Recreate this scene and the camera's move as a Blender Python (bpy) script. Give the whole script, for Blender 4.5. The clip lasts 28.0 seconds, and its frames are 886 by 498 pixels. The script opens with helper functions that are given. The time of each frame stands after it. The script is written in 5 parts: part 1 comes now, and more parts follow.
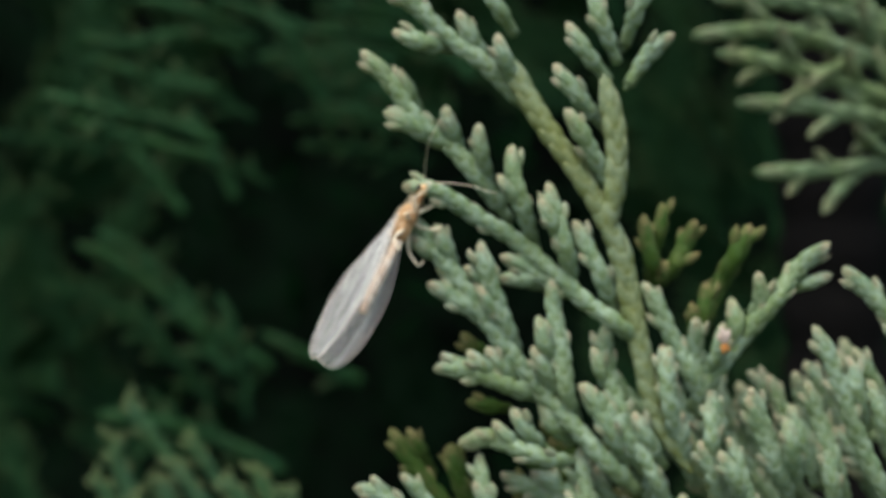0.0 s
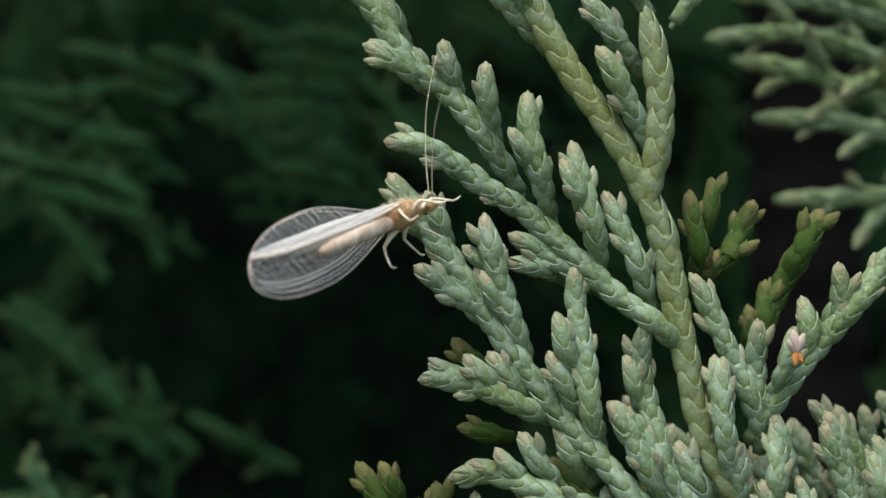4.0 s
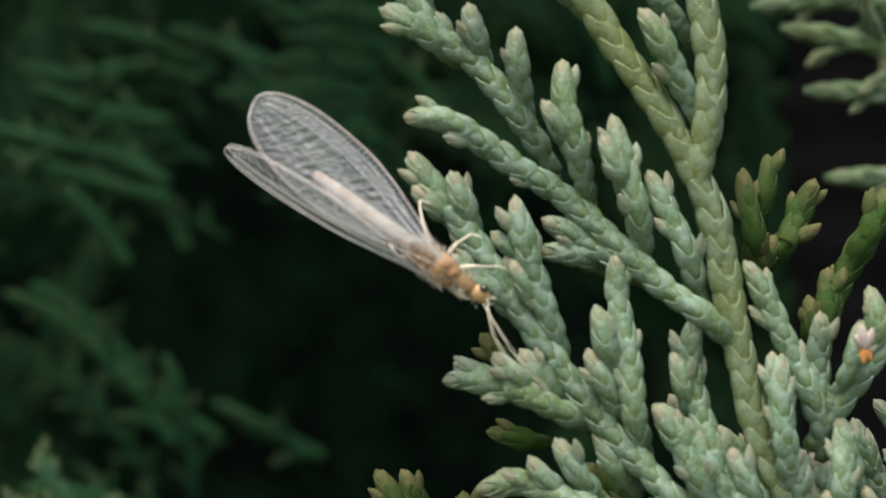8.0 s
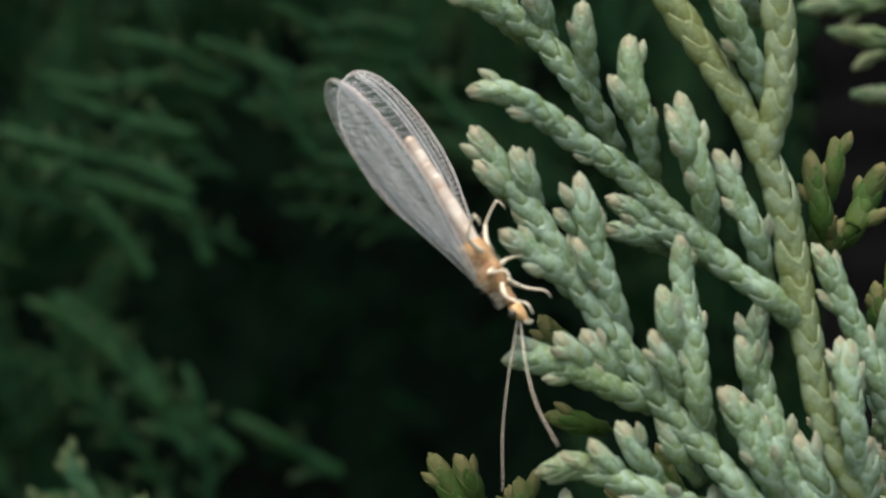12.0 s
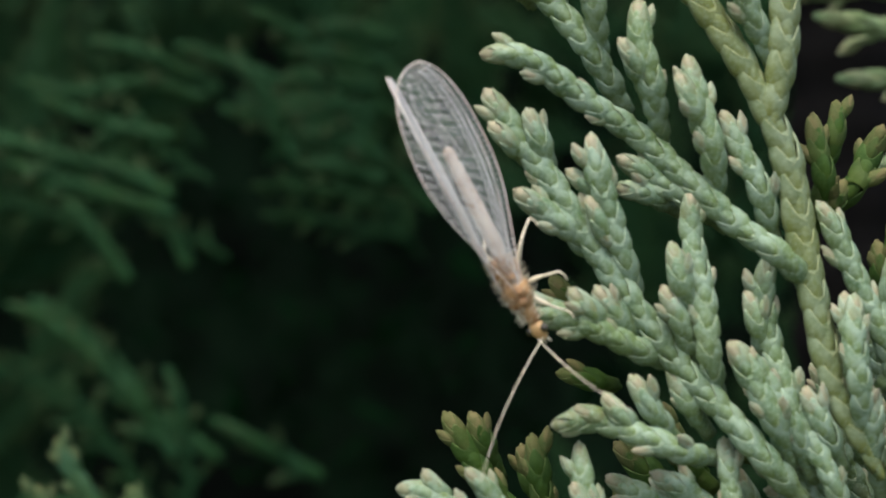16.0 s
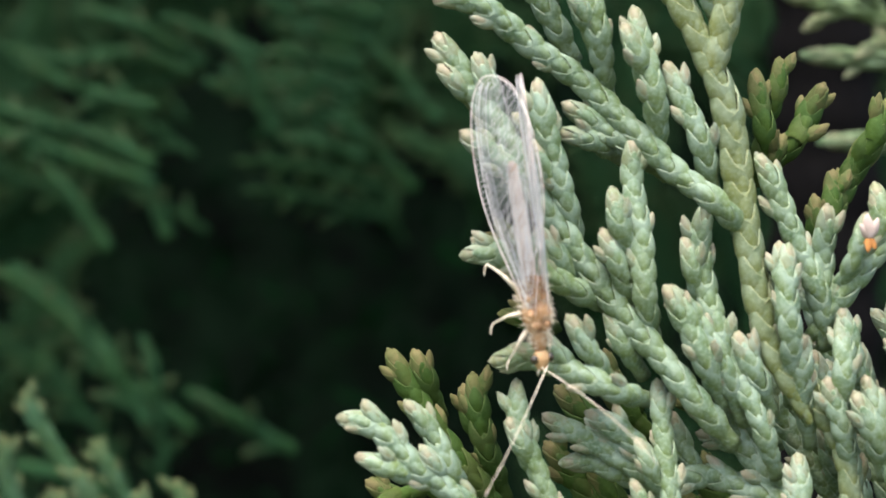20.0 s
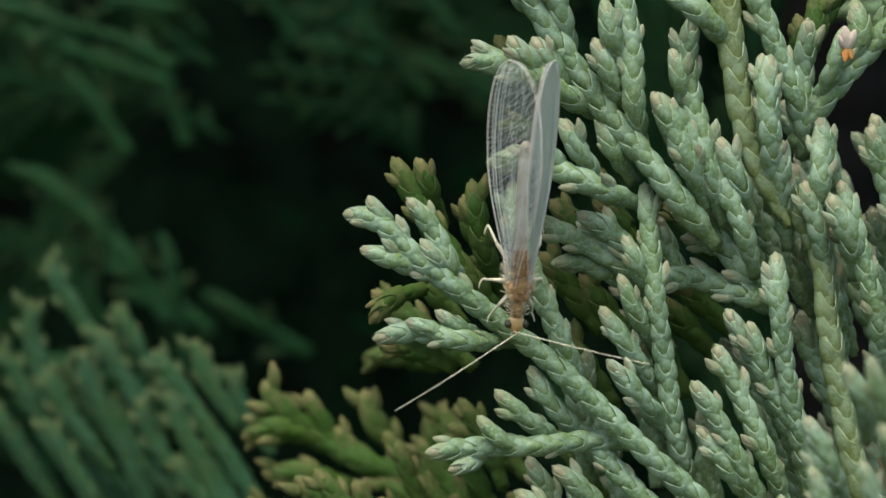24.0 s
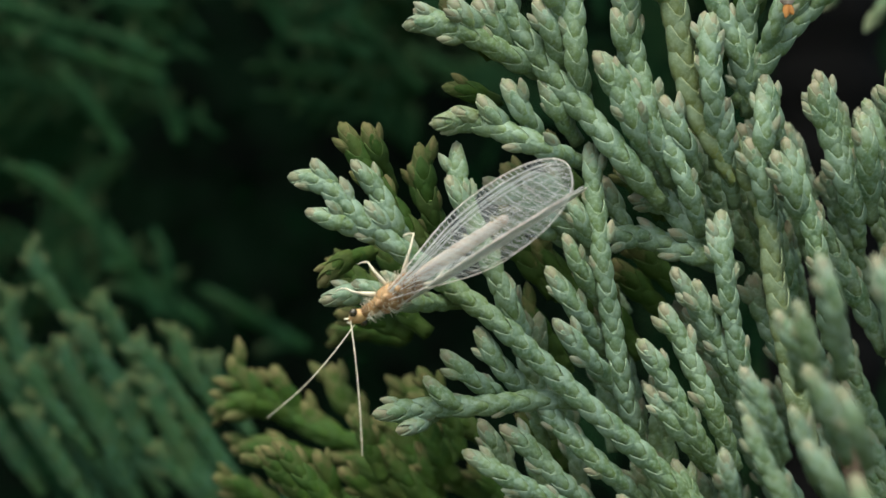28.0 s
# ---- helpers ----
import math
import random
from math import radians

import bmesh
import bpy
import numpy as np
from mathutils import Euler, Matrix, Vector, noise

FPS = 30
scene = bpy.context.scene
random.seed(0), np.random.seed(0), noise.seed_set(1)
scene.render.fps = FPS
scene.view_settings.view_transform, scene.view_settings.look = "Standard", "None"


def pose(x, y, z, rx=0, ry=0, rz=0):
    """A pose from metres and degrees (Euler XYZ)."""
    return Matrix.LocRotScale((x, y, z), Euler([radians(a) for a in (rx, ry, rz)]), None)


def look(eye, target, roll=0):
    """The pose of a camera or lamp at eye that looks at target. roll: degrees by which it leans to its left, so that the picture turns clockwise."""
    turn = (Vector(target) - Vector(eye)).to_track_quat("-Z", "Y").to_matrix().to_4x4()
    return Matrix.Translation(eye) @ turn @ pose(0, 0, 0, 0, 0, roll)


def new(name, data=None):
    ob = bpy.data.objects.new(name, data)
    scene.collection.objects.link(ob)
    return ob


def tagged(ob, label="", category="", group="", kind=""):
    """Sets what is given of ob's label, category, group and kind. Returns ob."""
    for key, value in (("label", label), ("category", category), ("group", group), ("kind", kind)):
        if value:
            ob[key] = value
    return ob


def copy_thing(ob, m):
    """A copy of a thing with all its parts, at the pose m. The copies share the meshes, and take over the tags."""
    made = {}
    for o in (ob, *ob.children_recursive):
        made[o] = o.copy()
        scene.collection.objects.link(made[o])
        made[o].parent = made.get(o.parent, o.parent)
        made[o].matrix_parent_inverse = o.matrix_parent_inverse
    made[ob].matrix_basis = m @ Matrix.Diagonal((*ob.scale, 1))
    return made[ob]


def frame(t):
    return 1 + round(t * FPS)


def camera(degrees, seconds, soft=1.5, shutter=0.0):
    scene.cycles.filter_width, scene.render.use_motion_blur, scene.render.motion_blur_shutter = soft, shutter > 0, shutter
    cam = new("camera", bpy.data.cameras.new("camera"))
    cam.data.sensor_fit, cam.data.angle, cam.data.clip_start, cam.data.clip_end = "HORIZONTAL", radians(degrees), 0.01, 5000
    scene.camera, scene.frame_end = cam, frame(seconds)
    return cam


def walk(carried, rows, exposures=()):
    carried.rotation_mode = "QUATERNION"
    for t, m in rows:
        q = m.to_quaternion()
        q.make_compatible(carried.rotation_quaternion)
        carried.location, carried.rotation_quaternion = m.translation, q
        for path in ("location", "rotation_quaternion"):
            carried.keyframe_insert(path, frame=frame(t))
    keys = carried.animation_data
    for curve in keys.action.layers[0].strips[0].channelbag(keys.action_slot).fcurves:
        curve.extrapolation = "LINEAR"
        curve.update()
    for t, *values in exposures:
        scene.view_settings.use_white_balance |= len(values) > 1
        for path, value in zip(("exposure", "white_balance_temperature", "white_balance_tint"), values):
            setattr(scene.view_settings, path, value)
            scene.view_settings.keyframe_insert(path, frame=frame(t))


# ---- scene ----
MM = 0.001
HIGH = 1.2                                    # the twig hangs this high over the ground


def at(x, y, z):
    """Plan millimetres to world metres."""
    return Vector((x * MM, y * MM, HIGH + z * MM))


def view(x, y, z, yaw, pitch, roll):
    a, p = radians(yaw), radians(pitch)
    way = Vector((-math.sin(a) * math.cos(p), math.cos(a) * math.cos(p), math.sin(p)))
    eye = at(x, y, z)
    return look(eye, eye + way, roll)


# ---- camera ----
cam = camera(34.0, 28.0, soft=1.6)
cam.data.dof.use_dof = True
cam.data.dof.focus_distance = 0.0900
cam.data.dof.aperture_fstop = 39.0
walk(cam, [
    (0, view(4.53, -115.73, 9.77, 1.85, -3.44, -2.14)),
    (0.5, view(3.77, -116.73, 10.14, 1.36, -4.11, -1.50)),
    (1, view(3.34, -115.66, 5.83, 1.42, -3.84, -1.50)),
    (1.5, view(2.26, -109.67, 2.65, 0.84, -2.48, -1.24)),
    (2, view(-0.25, -104.36, 2.04, -0.17, -0.91, -1.08)),
    (2.5, view(-0.25, -99.01, 2.77, -0.49, -0.12, -1.17)),
    (3, view(-1.32, -95.76, 0.77, -0.57, 0.08, -0.84)),
    (3.5, view(0.02, -94.93, 0.35, -0.90, 0.81, -0.84)),
    (4, view(-0.38, -89.57, -0.57, -1.05, 1.13, -0.61)),
    (4.5, view(-2.61, -85.18, -1.41, -1.29, 1.36, -0.74)),
    (6.5, view(0.19, -80.99, -1.40, -0.56, 0.82, -0.48)),
    (7, view(0.53, -80.51, -2.17, -0.32, 0.60, -0.40)),
    (7.5, view(-0.68, -80.62, -1.58, -0.09, 0.47, -0.57)),
    (8, view(0.04, -80.76, -0.00, 0.19, 0.34, -0.89)),
    (8.5, view(-0.14, -80.49, 0.10, 0.35, 0.28, -1.11)),
    (9, view(2.86, -80.50, -2.05, 0.56, 0.14, -1.53)),
    (9.5, view(1.23, -79.46, -0.99, 0.79, 0.33, -1.55)),
    (10, view(2.67, -79.75, -0.73, 1.08, 0.51, -1.59)),
    (10.5, view(0.60, -79.43, -1.12, 1.44, 0.63, -1.11)),
    (11, view(1.27, -79.89, -2.98, 1.80, 0.80, -0.75)),
    (11.5, view(-0.85, -78.87, -2.81, 1.28, 1.11, -0.26)),
    (13.5, view(-4.88, -79.57, -3.60, -1.04, 2.92, -0.57)),
    (14, view(-6.35, -79.90, -0.57, -1.21, 3.12, -0.56)),
    (14.5, view(-7.27, -80.92, -2.26, -0.87, 2.81, -0.46)),
    (15, view(-4.03, -81.10, -5.58, -0.61, 2.47, -0.30)),
    (15.5, view(-3.10, -80.02, -5.87, -0.64, 2.37, -0.36)),
    (16, view(-5.52, -80.68, -6.21, -0.75, 2.22, -0.33)),
    (16.5, view(-7.46, -80.68, -3.86, -1.05, 2.11, -0.16)),
    (17, view(-8.85, -80.48, -4.13, -1.44, 1.98, 0.29)),
    (17.5, view(-7.17, -81.41, -6.51, -0.90, 1.89, 0.48)),
    (18, view(-3.44, -81.31, -7.74, -0.62, 1.79, 0.61)),
    (18.5, view(-3.30, -81.44, -6.34, -0.69, 1.90, 0.38)),
    (19, view(-3.94, -81.65, -9.10, -0.68, 2.08, 1.07)),
    (19.5, view(-3.99, -82.20, -8.22, -0.96, 1.91, 1.04)),
    (20, view(-2.98, -82.75, -9.45, -1.15, 2.00, 1.46)),
    (20.5, view(-0.53, -82.98, -8.23, -1.13, 1.75, 1.23)),
    (22.5, view(-1.02, -87.02, -11.39, -0.61, 0.74, 1.40)),
    (23, view(1.80, -87.80, -12.13, -0.53, 0.25, 1.57)),
    (23.5, view(2.55, -88.36, -13.42, -0.48, -0.24, 1.39)),
    (24, view(-1.75, -88.12, -17.89, -0.49, -0.22, 2.05)),
    (24.5, view(1.62, -87.67, -23.91, -0.60, -0.14, 2.03)),
    (25, view(0.90, -87.71, -23.97, -0.58, -0.13, 1.98)),
    (25.5, view(3.27, -88.03, -22.12, -0.31, -0.39, 1.74)),
    (26, view(4.73, -88.05, -21.29, -0.16, -0.30, 1.62)),
    (26.5, view(3.39, -87.82, -20.62, 0.10, -0.28, 1.38)),
    (27, view(3.60, -88.04, -17.81, 0.27, -0.28, 1.10)),
    (27.5, view(1.10, -88.49, -16.37, 0.28, -0.24, 1.31)),
    (28, view(2.47, -88.38, -20.40, 0.04, -0.06, 1.27)),
], exposures=[(0, 1.24, 6500, 7), (4, 1.22, 6500, 8), (7, 1.28, 6500, 9), (11, 1.36, 6500, 10), (14, 1.38, 6500, 11), (16, 1.48, 6500, 11), (17, 1.92, 6500, 15), (18, 2.28, 6500, 17), (19, 2.13, 6500, 16), (20.5, 2.04, 6500, 16), (22.5, 1.46, 6500, 7), (25, 1.30, 6500, 0), (28, 1.24, 6500, 0)])

# ---- light: an overcast sky, brighter from above and behind the camera ----
world = bpy.data.worlds.new("overcast_sky")
scene.world = world
world.use_nodes = True
wn = world.node_tree
sky = wn.nodes.new("ShaderNodeTexSky")
sky.sky_type, sky.sun_disc = "NISHITA", False
sky.sun_elevation, sky.sun_rotation = radians(66), radians(205)
sky.air_density, sky.dust_density, sky.ozone_density = 1.0, 4.0, 1.0
wn.links.new(sky.outputs[0], wn.nodes["Background"].inputs[0])
wn.nodes["Background"].inputs[1].default_value = 0.12
sun = new("sun", bpy.data.lights.new("sun", "SUN"))
sun.data.energy, sun.data.angle, sun.data.color = 1.2, radians(25), (1.0, 0.97, 0.92)
sun.matrix_world = look((-0.45, -0.95, 3.6), (0, 0, 1.2))


# ---- materials ----
class Mat:
    """A node material with shortcuts for its nodes."""

    def __init__(self, name, rough=0.6, spec=0.4):
        self.m = bpy.data.materials.new(name)
        self.m.use_nodes = True
        self.t = self.m.node_tree
        self.b = self.t.nodes["Principled BSDF"]
        self.b.inputs["Roughness"].default_value = rough
        self.b.inputs["Specular IOR Level"].default_value = spec

    def node(self, kind, **values):
        n = self.t.nodes.new(kind)
        for k, v in values.items():
            n.inputs[k].default_value = v
        return n

    def noise(self, scale, detail=3.0, fixed=False):
        """Noise in the thing's own space, or, for what never moves, in the place's space."""
        co = self.t.nodes.new("ShaderNodeNewGeometry" if fixed else "ShaderNodeTexCoord")
        n = self.node("ShaderNodeTexNoise", Scale=scale, Detail=detail)
        self.t.links.new(co.outputs["Position" if fixed else "Object"], n.inputs["Vector"])
        return n.outputs["Fac"]

    def attr(self, name):
        n = self.t.nodes.new("ShaderNodeAttribute")
        n.attribute_name = name
        return n.outputs["Fac"]

    def ramp(self, fac, a, b):
        n = self.node("ShaderNodeMapRange")
        self.t.links.new(fac, n.inputs["Value"])
        n.inputs["From Min"].default_value, n.inputs["From Max"].default_value = a, b
        return n.outputs[0]

    def mix(self, fac, a, b):
        n = self.t.nodes.new("ShaderNodeMix")
        n.data_type = "RGBA"
        for k, v in ((0, fac), (6, a), (7, b)):
            if hasattr(v, "links"):
                self.t.links.new(v, n.inputs[k])
            else:
                n.inputs[k].default_value = (*v, 1) if isinstance(v, tuple) else v
        return n.outputs[2]

    def times(self, a, b):
        n = self.t.nodes.new("ShaderNodeMath")
        n.operation = "MULTIPLY"
        for k, v in ((0, a), (1, b)):
            if hasattr(v, "links"):
                self.t.links.new(v, n.inputs[k])
            else:
                n.inputs[k].default_value = v
        return n.outputs[0]

    def colour(self, c):
        if isinstance(c, tuple):
            self.b.inputs["Base Color"].default_value = (*c, 1)
        else:
            self.t.links.new(c, self.b.inputs["Base Color"])
        return self

    def bump(self, fac, strength=0.3, distance=0.00005):
        n = self.node("ShaderNodeBump", Strength=strength, Distance=distance)
        self.t.links.new(fac, n.inputs["Height"])
        self.t.links.new(n.outputs[0], self.b.inputs["Normal"])
        return self


def foliage(name, deep, mid, bloom, rim, bud, loose, gloss=0.35):
    """Scale-leaf green with a waxy bloom, greener bases, pale margins and browned buds; loose: leaves that are objects of their own."""
    k = Mat(name, 0.55 if gloss > 0.2 else 0.8, gloss)
    if loose:
        vary = k.t.nodes.new("ShaderNodeObjectInfo").outputs["Random"]
    else:
        vary = k.t.nodes.new("ShaderNodeNewGeometry").outputs["Random Per Island"]
    c = k.mix(vary, deep, mid)
    c = k.mix(k.times(k.ramp(k.noise(700, 4, True), 0.36, 0.62), 0.70), c, bloom)
    fresh = tuple(0.5 * (p + q) * w for p, q, w in zip(deep, mid, (1.30, 1.10, 0.55)))
    c = k.mix(k.times(k.ramp(k.attr("rim"), -0.05, -0.9), 0.90), c, fresh)
    c = k.mix(k.times(k.ramp(k.noise(130, 3, True), 0.46, 0.64), 0.60), c, fresh)
    c = k.mix(k.times(k.ramp(k.noise(4500, 3, True), 0.46, 0.66), 0.42), c, bloom)
    c = k.mix(k.times(k.ramp(k.noise(1800, 4, True), 0.58, 0.72), 0.35), c, deep)
    c = k.mix(k.times(k.ramp(k.attr("rim"), 0.30, 1.0), 0.45), c, rim)
    c = k.mix(k.times(k.attr("bud"), k.ramp(k.noise(1100, 3, True), 0.15, 0.60)), c, bud)
    return k.colour(c).bump(k.noise(4200, 5, True), 0.55, 0.00008).m


GREEN = ((0.052, 0.108, 0.044), (0.105, 0.176, 0.084), (0.262, 0.358, 0.262), (0.36, 0.42, 0.27), (0.25, 0.215, 0.135))
leaf_green = foliage("glaucous_scale_leaf", *GREEN, False)
leaf_green_loose = foliage("glaucous_scale_leaf_single", *GREEN, True)
# olive and cool leaf greens, both darkened for the shade behind the lit spray
leaf_olive_shade = foliage("olive_shade_scale_leaf", (0.016, 0.045, 0.006), (0.029, 0.067, 0.010), (0.047, 0.090, 0.021), (0.085, 0.105, 0.038), (0.15, 0.125, 0.055), False, 0.15)
leaf_cool_shade = foliage("cool_shade_scale_leaf", (0.012, 0.040, 0.017), (0.022, 0.064, 0.029), (0.042, 0.100, 0.054), (0.055, 0.10, 0.05), (0.08, 0.09, 0.035), False, 0.12)
# greens darkened in two steps to paint in the shade of the deeper hedge
leaf_shade = foliage("shade_tinted_leaf", (0.0038, 0.022, 0.0076), (0.0068, 0.032, 0.011), (0.012, 0.044, 0.017), (0.04, 0.11, 0.040), (0.04, 0.06, 0.022), False, 0.08)
leaf_half_shade = foliage("half_shade_tinted_leaf", (0.006, 0.029, 0.0096), (0.011, 0.043, 0.0156), (0.020, 0.067, 0.025), (0.029, 0.074, 0.025), (0.042, 0.052, 0.022), False, 0.10)
# tuft green taken almost to black, as deep shade would leave it
leaf_deep_shade = foliage("deep_shade_leaf", (0.0006, 0.0032, 0.0012), (0.0011, 0.006, 0.002), (0.002, 0.0095, 0.0034), (0.002, 0.0095, 0.003), (0.007, 0.011, 0.0045), False, 0.0)
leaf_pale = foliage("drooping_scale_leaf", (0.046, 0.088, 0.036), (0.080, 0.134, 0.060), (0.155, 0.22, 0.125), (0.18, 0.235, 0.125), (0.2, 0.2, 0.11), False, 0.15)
_k = Mat("young_stem", 0.6)
stem_green = _k.colour(_k.mix(_k.ramp(_k.noise(400), 0.3, 0.7), (0.10, 0.135, 0.045), (0.16, 0.17, 0.07))).bump(_k.noise(2500), 0.4).m
_k = Mat("bark", 0.85, 0.2)
bark = _k.colour(_k.mix(_k.noise(300), (0.05, 0.032, 0.022), (0.13, 0.09, 0.06))).bump(_k.noise(900), 0.8, 0.0004).m
# bark copy blackened so the trunk looks deep in shade
_k = Mat("shade_bark", 0.9, 0.1)
bark_shade = _k.colour(_k.mix(_k.noise(300), (0.002, 0.0018, 0.0016), (0.006, 0.0052, 0.0045))).bump(_k.noise(900), 0.8, 0.0004).m


# ---- mesh helpers ----
def mesh_of(name, verts, faces, mat, rim=None, bud=None, smooth=True):
    me = bpy.data.meshes.new(name)
    me.from_pydata([tuple(v) for v in verts], [], [tuple(int(i) for i in f) for f in faces])
    for key, values in (("rim", rim), ("bud", bud)):
        if values is not None:
            me.attributes.new(key, "FLOAT", "POINT").data.foreach_set("value", np.asarray(values, dtype=np.float32))
    me.materials.append(mat)
    if smooth:
        me.polygons.foreach_set("use_smooth", [True] * len(me.polygons))
    me.update()
    return me


def part(name, me, parent, label=""):
    ob = new(name, me)
    ob.parent = parent
    return tagged(ob, label)


def thing(name, place, label, category, group="", kind=""):
    ob = new(name)
    ob.empty_display_size = 0.005
    ob.location = place
    return tagged(ob, label, category, group, kind)


def smooth_line(points, step):
    """An even, rounded line through some points (millimetres)."""
    p = [np.array(q, float) for q in points]
    p = [2 * p[0] - p[1], *p, 2 * p[-1] - p[-2]]
    fine = []
    for i in range(1, len(p) - 2):
        a, b, c, d = p[i - 1:i + 3]
        for u in np.linspace(0, 1, 24, endpoint=False):
            fine.append(0.5 * (2 * b + (c - a) * u + (2 * a - 5 * b + 4 * c - d) * u * u + (3 * b - a - 3 * c + d) * u ** 3))
    fine.append(p[-2])
    fine = np.array(fine)
    run = np.concatenate([[0], np.cumsum(np.linalg.norm(np.diff(fine, axis=0), axis=1))])
    n = max(3, int(run[-1] / step) + 1)
    want = np.linspace(0, run[-1], n)
    return np.stack([np.interp(want, run, fine[:, k]) for k in range(3)], 1), run[-1]


def tube(line, radii, sides=8, flat=1.0, side=None):
    """Verts and faces of a closed tube along a line; flat squeezes it along its second axis."""
    line = np.asarray(line, float)
    tang = np.gradient(line, axis=0)
    tang /= np.linalg.norm(tang, axis=1)[:, None] + 1e-12
    ref = np.array([0.0, -1.0, 0.0]) if side is None else np.asarray(side, float)
    verts, faces = [], []
    for p, t, r in zip(line, tang, radii):
        s = np.cross(t, ref)
        if np.linalg.norm(s) < 1e-4:
            s = np.cross(t, np.array([1.0, 0.1, 0.0]))
        s /= np.linalg.norm(s)
        n = np.cross(s, t)
        for k in range(sides):
            a = 2 * math.pi * k / sides
            verts.append(p + r * (math.cos(a) * s + flat * math.sin(a) * n))
    for i in range(len(line) - 1):
        for k in range(sides):
            a, b = i * sides + k, i * sides + (k + 1) % sides
            faces.append((a, b, b + sides, a + sides))
    faces.append(tuple(range(sides))[::-1])
    faces.append(tuple(range((len(line) - 1) * sides, len(line) * sides)))
    return np.array(verts), faces


def leaf_form(long, half, high, lift, tuck=0.0, rows=6, coarse=False):
    """One scale leaf along +x: a pointed, pillowed oval that narrows to a tip with a pale margin. tuck bends the tip inwards."""
    across = (-1.0, 0.0, 1.0) if coarse else (-1.0, -0.75, 0.0, 0.75, 1.0)
    verts, rim = [], []
    for i in range(rows):
        u = i / (rows - 1)
        w = half * ((0.62 + 1.09 * u) if u < 0.35 else max(0.02, (1 - u) / 0.65) ** 0.55)
        up = high * (0.50 + 1.5 * u - (1.35 + tuck) * u * u) + lift * u
        skirt = up - high * (0.95 - 0.45 * u)
        verts.append((u * long, -w * 0.96, skirt)); rim.append(0.2)
        for v in across:
            verts.append((u * long, v * w, up - high * 0.55 * v * v * (1 - 0.55 * u)))
            rim.append((1.0 if u > 0.9 else 0.75) if abs(v) > 0.9 and u > 0.3 else 1.0 if u > 0.99 else min(0.0, 2 * u - 0.9))
        verts.append((u * long, w * 0.96, skirt)); rim.append(0.2)
    n = len(across) + 2
    faces = [(i * n + k, i * n + k + 1, (i + 1) * n + k + 1, (i + 1) * n + k) for i in range(rows - 1) for k in range(n - 1)]
    faces.append(tuple((rows - 1) * n + k for k in range(n))[::-1])
    return np.array(verts), faces, np.array(rim)


def clasp_form(long, half, thick, grip, keel):
    """One plump clasping scale along +x: a half cup that swells from a narrow base to a rounded, slightly inturned tip on the outside (+z), with a free rim."""
    verts, rim = [], []
    turns = [radians(a) for a in (-104, -74, -46, -20, 0, 20, 46, 74, 104)]
    for u, lift, mark in ((0.0, 0.0, -1.0), (0.35, 0.0, -0.6), (0.62, 0.0, -0.1), (0.84, 0.015, 0.0), (0.95, 0.04, 0.4), (1.0, 0.03, 1.0), (0.98, -0.08, 0.3)):
        for a in turns:
            c = max(0.0, math.cos(a))
            s = (grip + (1 - grip) * c ** 1.3) * u
            swell = 0.66 + 0.35 * math.sin(math.pi * min(1.0, s) ** 0.85) + lift
            ridge = 1 + keel * c ** 6
            verts.append((long * s, thick * swell * math.sin(a), half * swell * math.cos(a) * ridge))
            rim.append(mark)
    n = len(turns)
    faces = [(i * n + k, (i + 1) * n + k, (i + 1) * n + k + 1, i * n + k + 1) for i in range(6) for k in range(n - 1)]
    return np.array(verts), [f[::-1] for f in faces], np.array(rim)


FACE = clasp_form(2.20, 0.57, 0.60, 0.34, 0.06)
SIDE = clasp_form(2.40, 0.83, 0.58, 0.36, 0.06)
FACE_FAR = leaf_form(1.95, 0.60, 0.32, 0.15, 0.0, 4, True)
SIDE_FAR = leaf_form(2.05, 0.56, 0.46, 0.15, 0.0, 4, True)


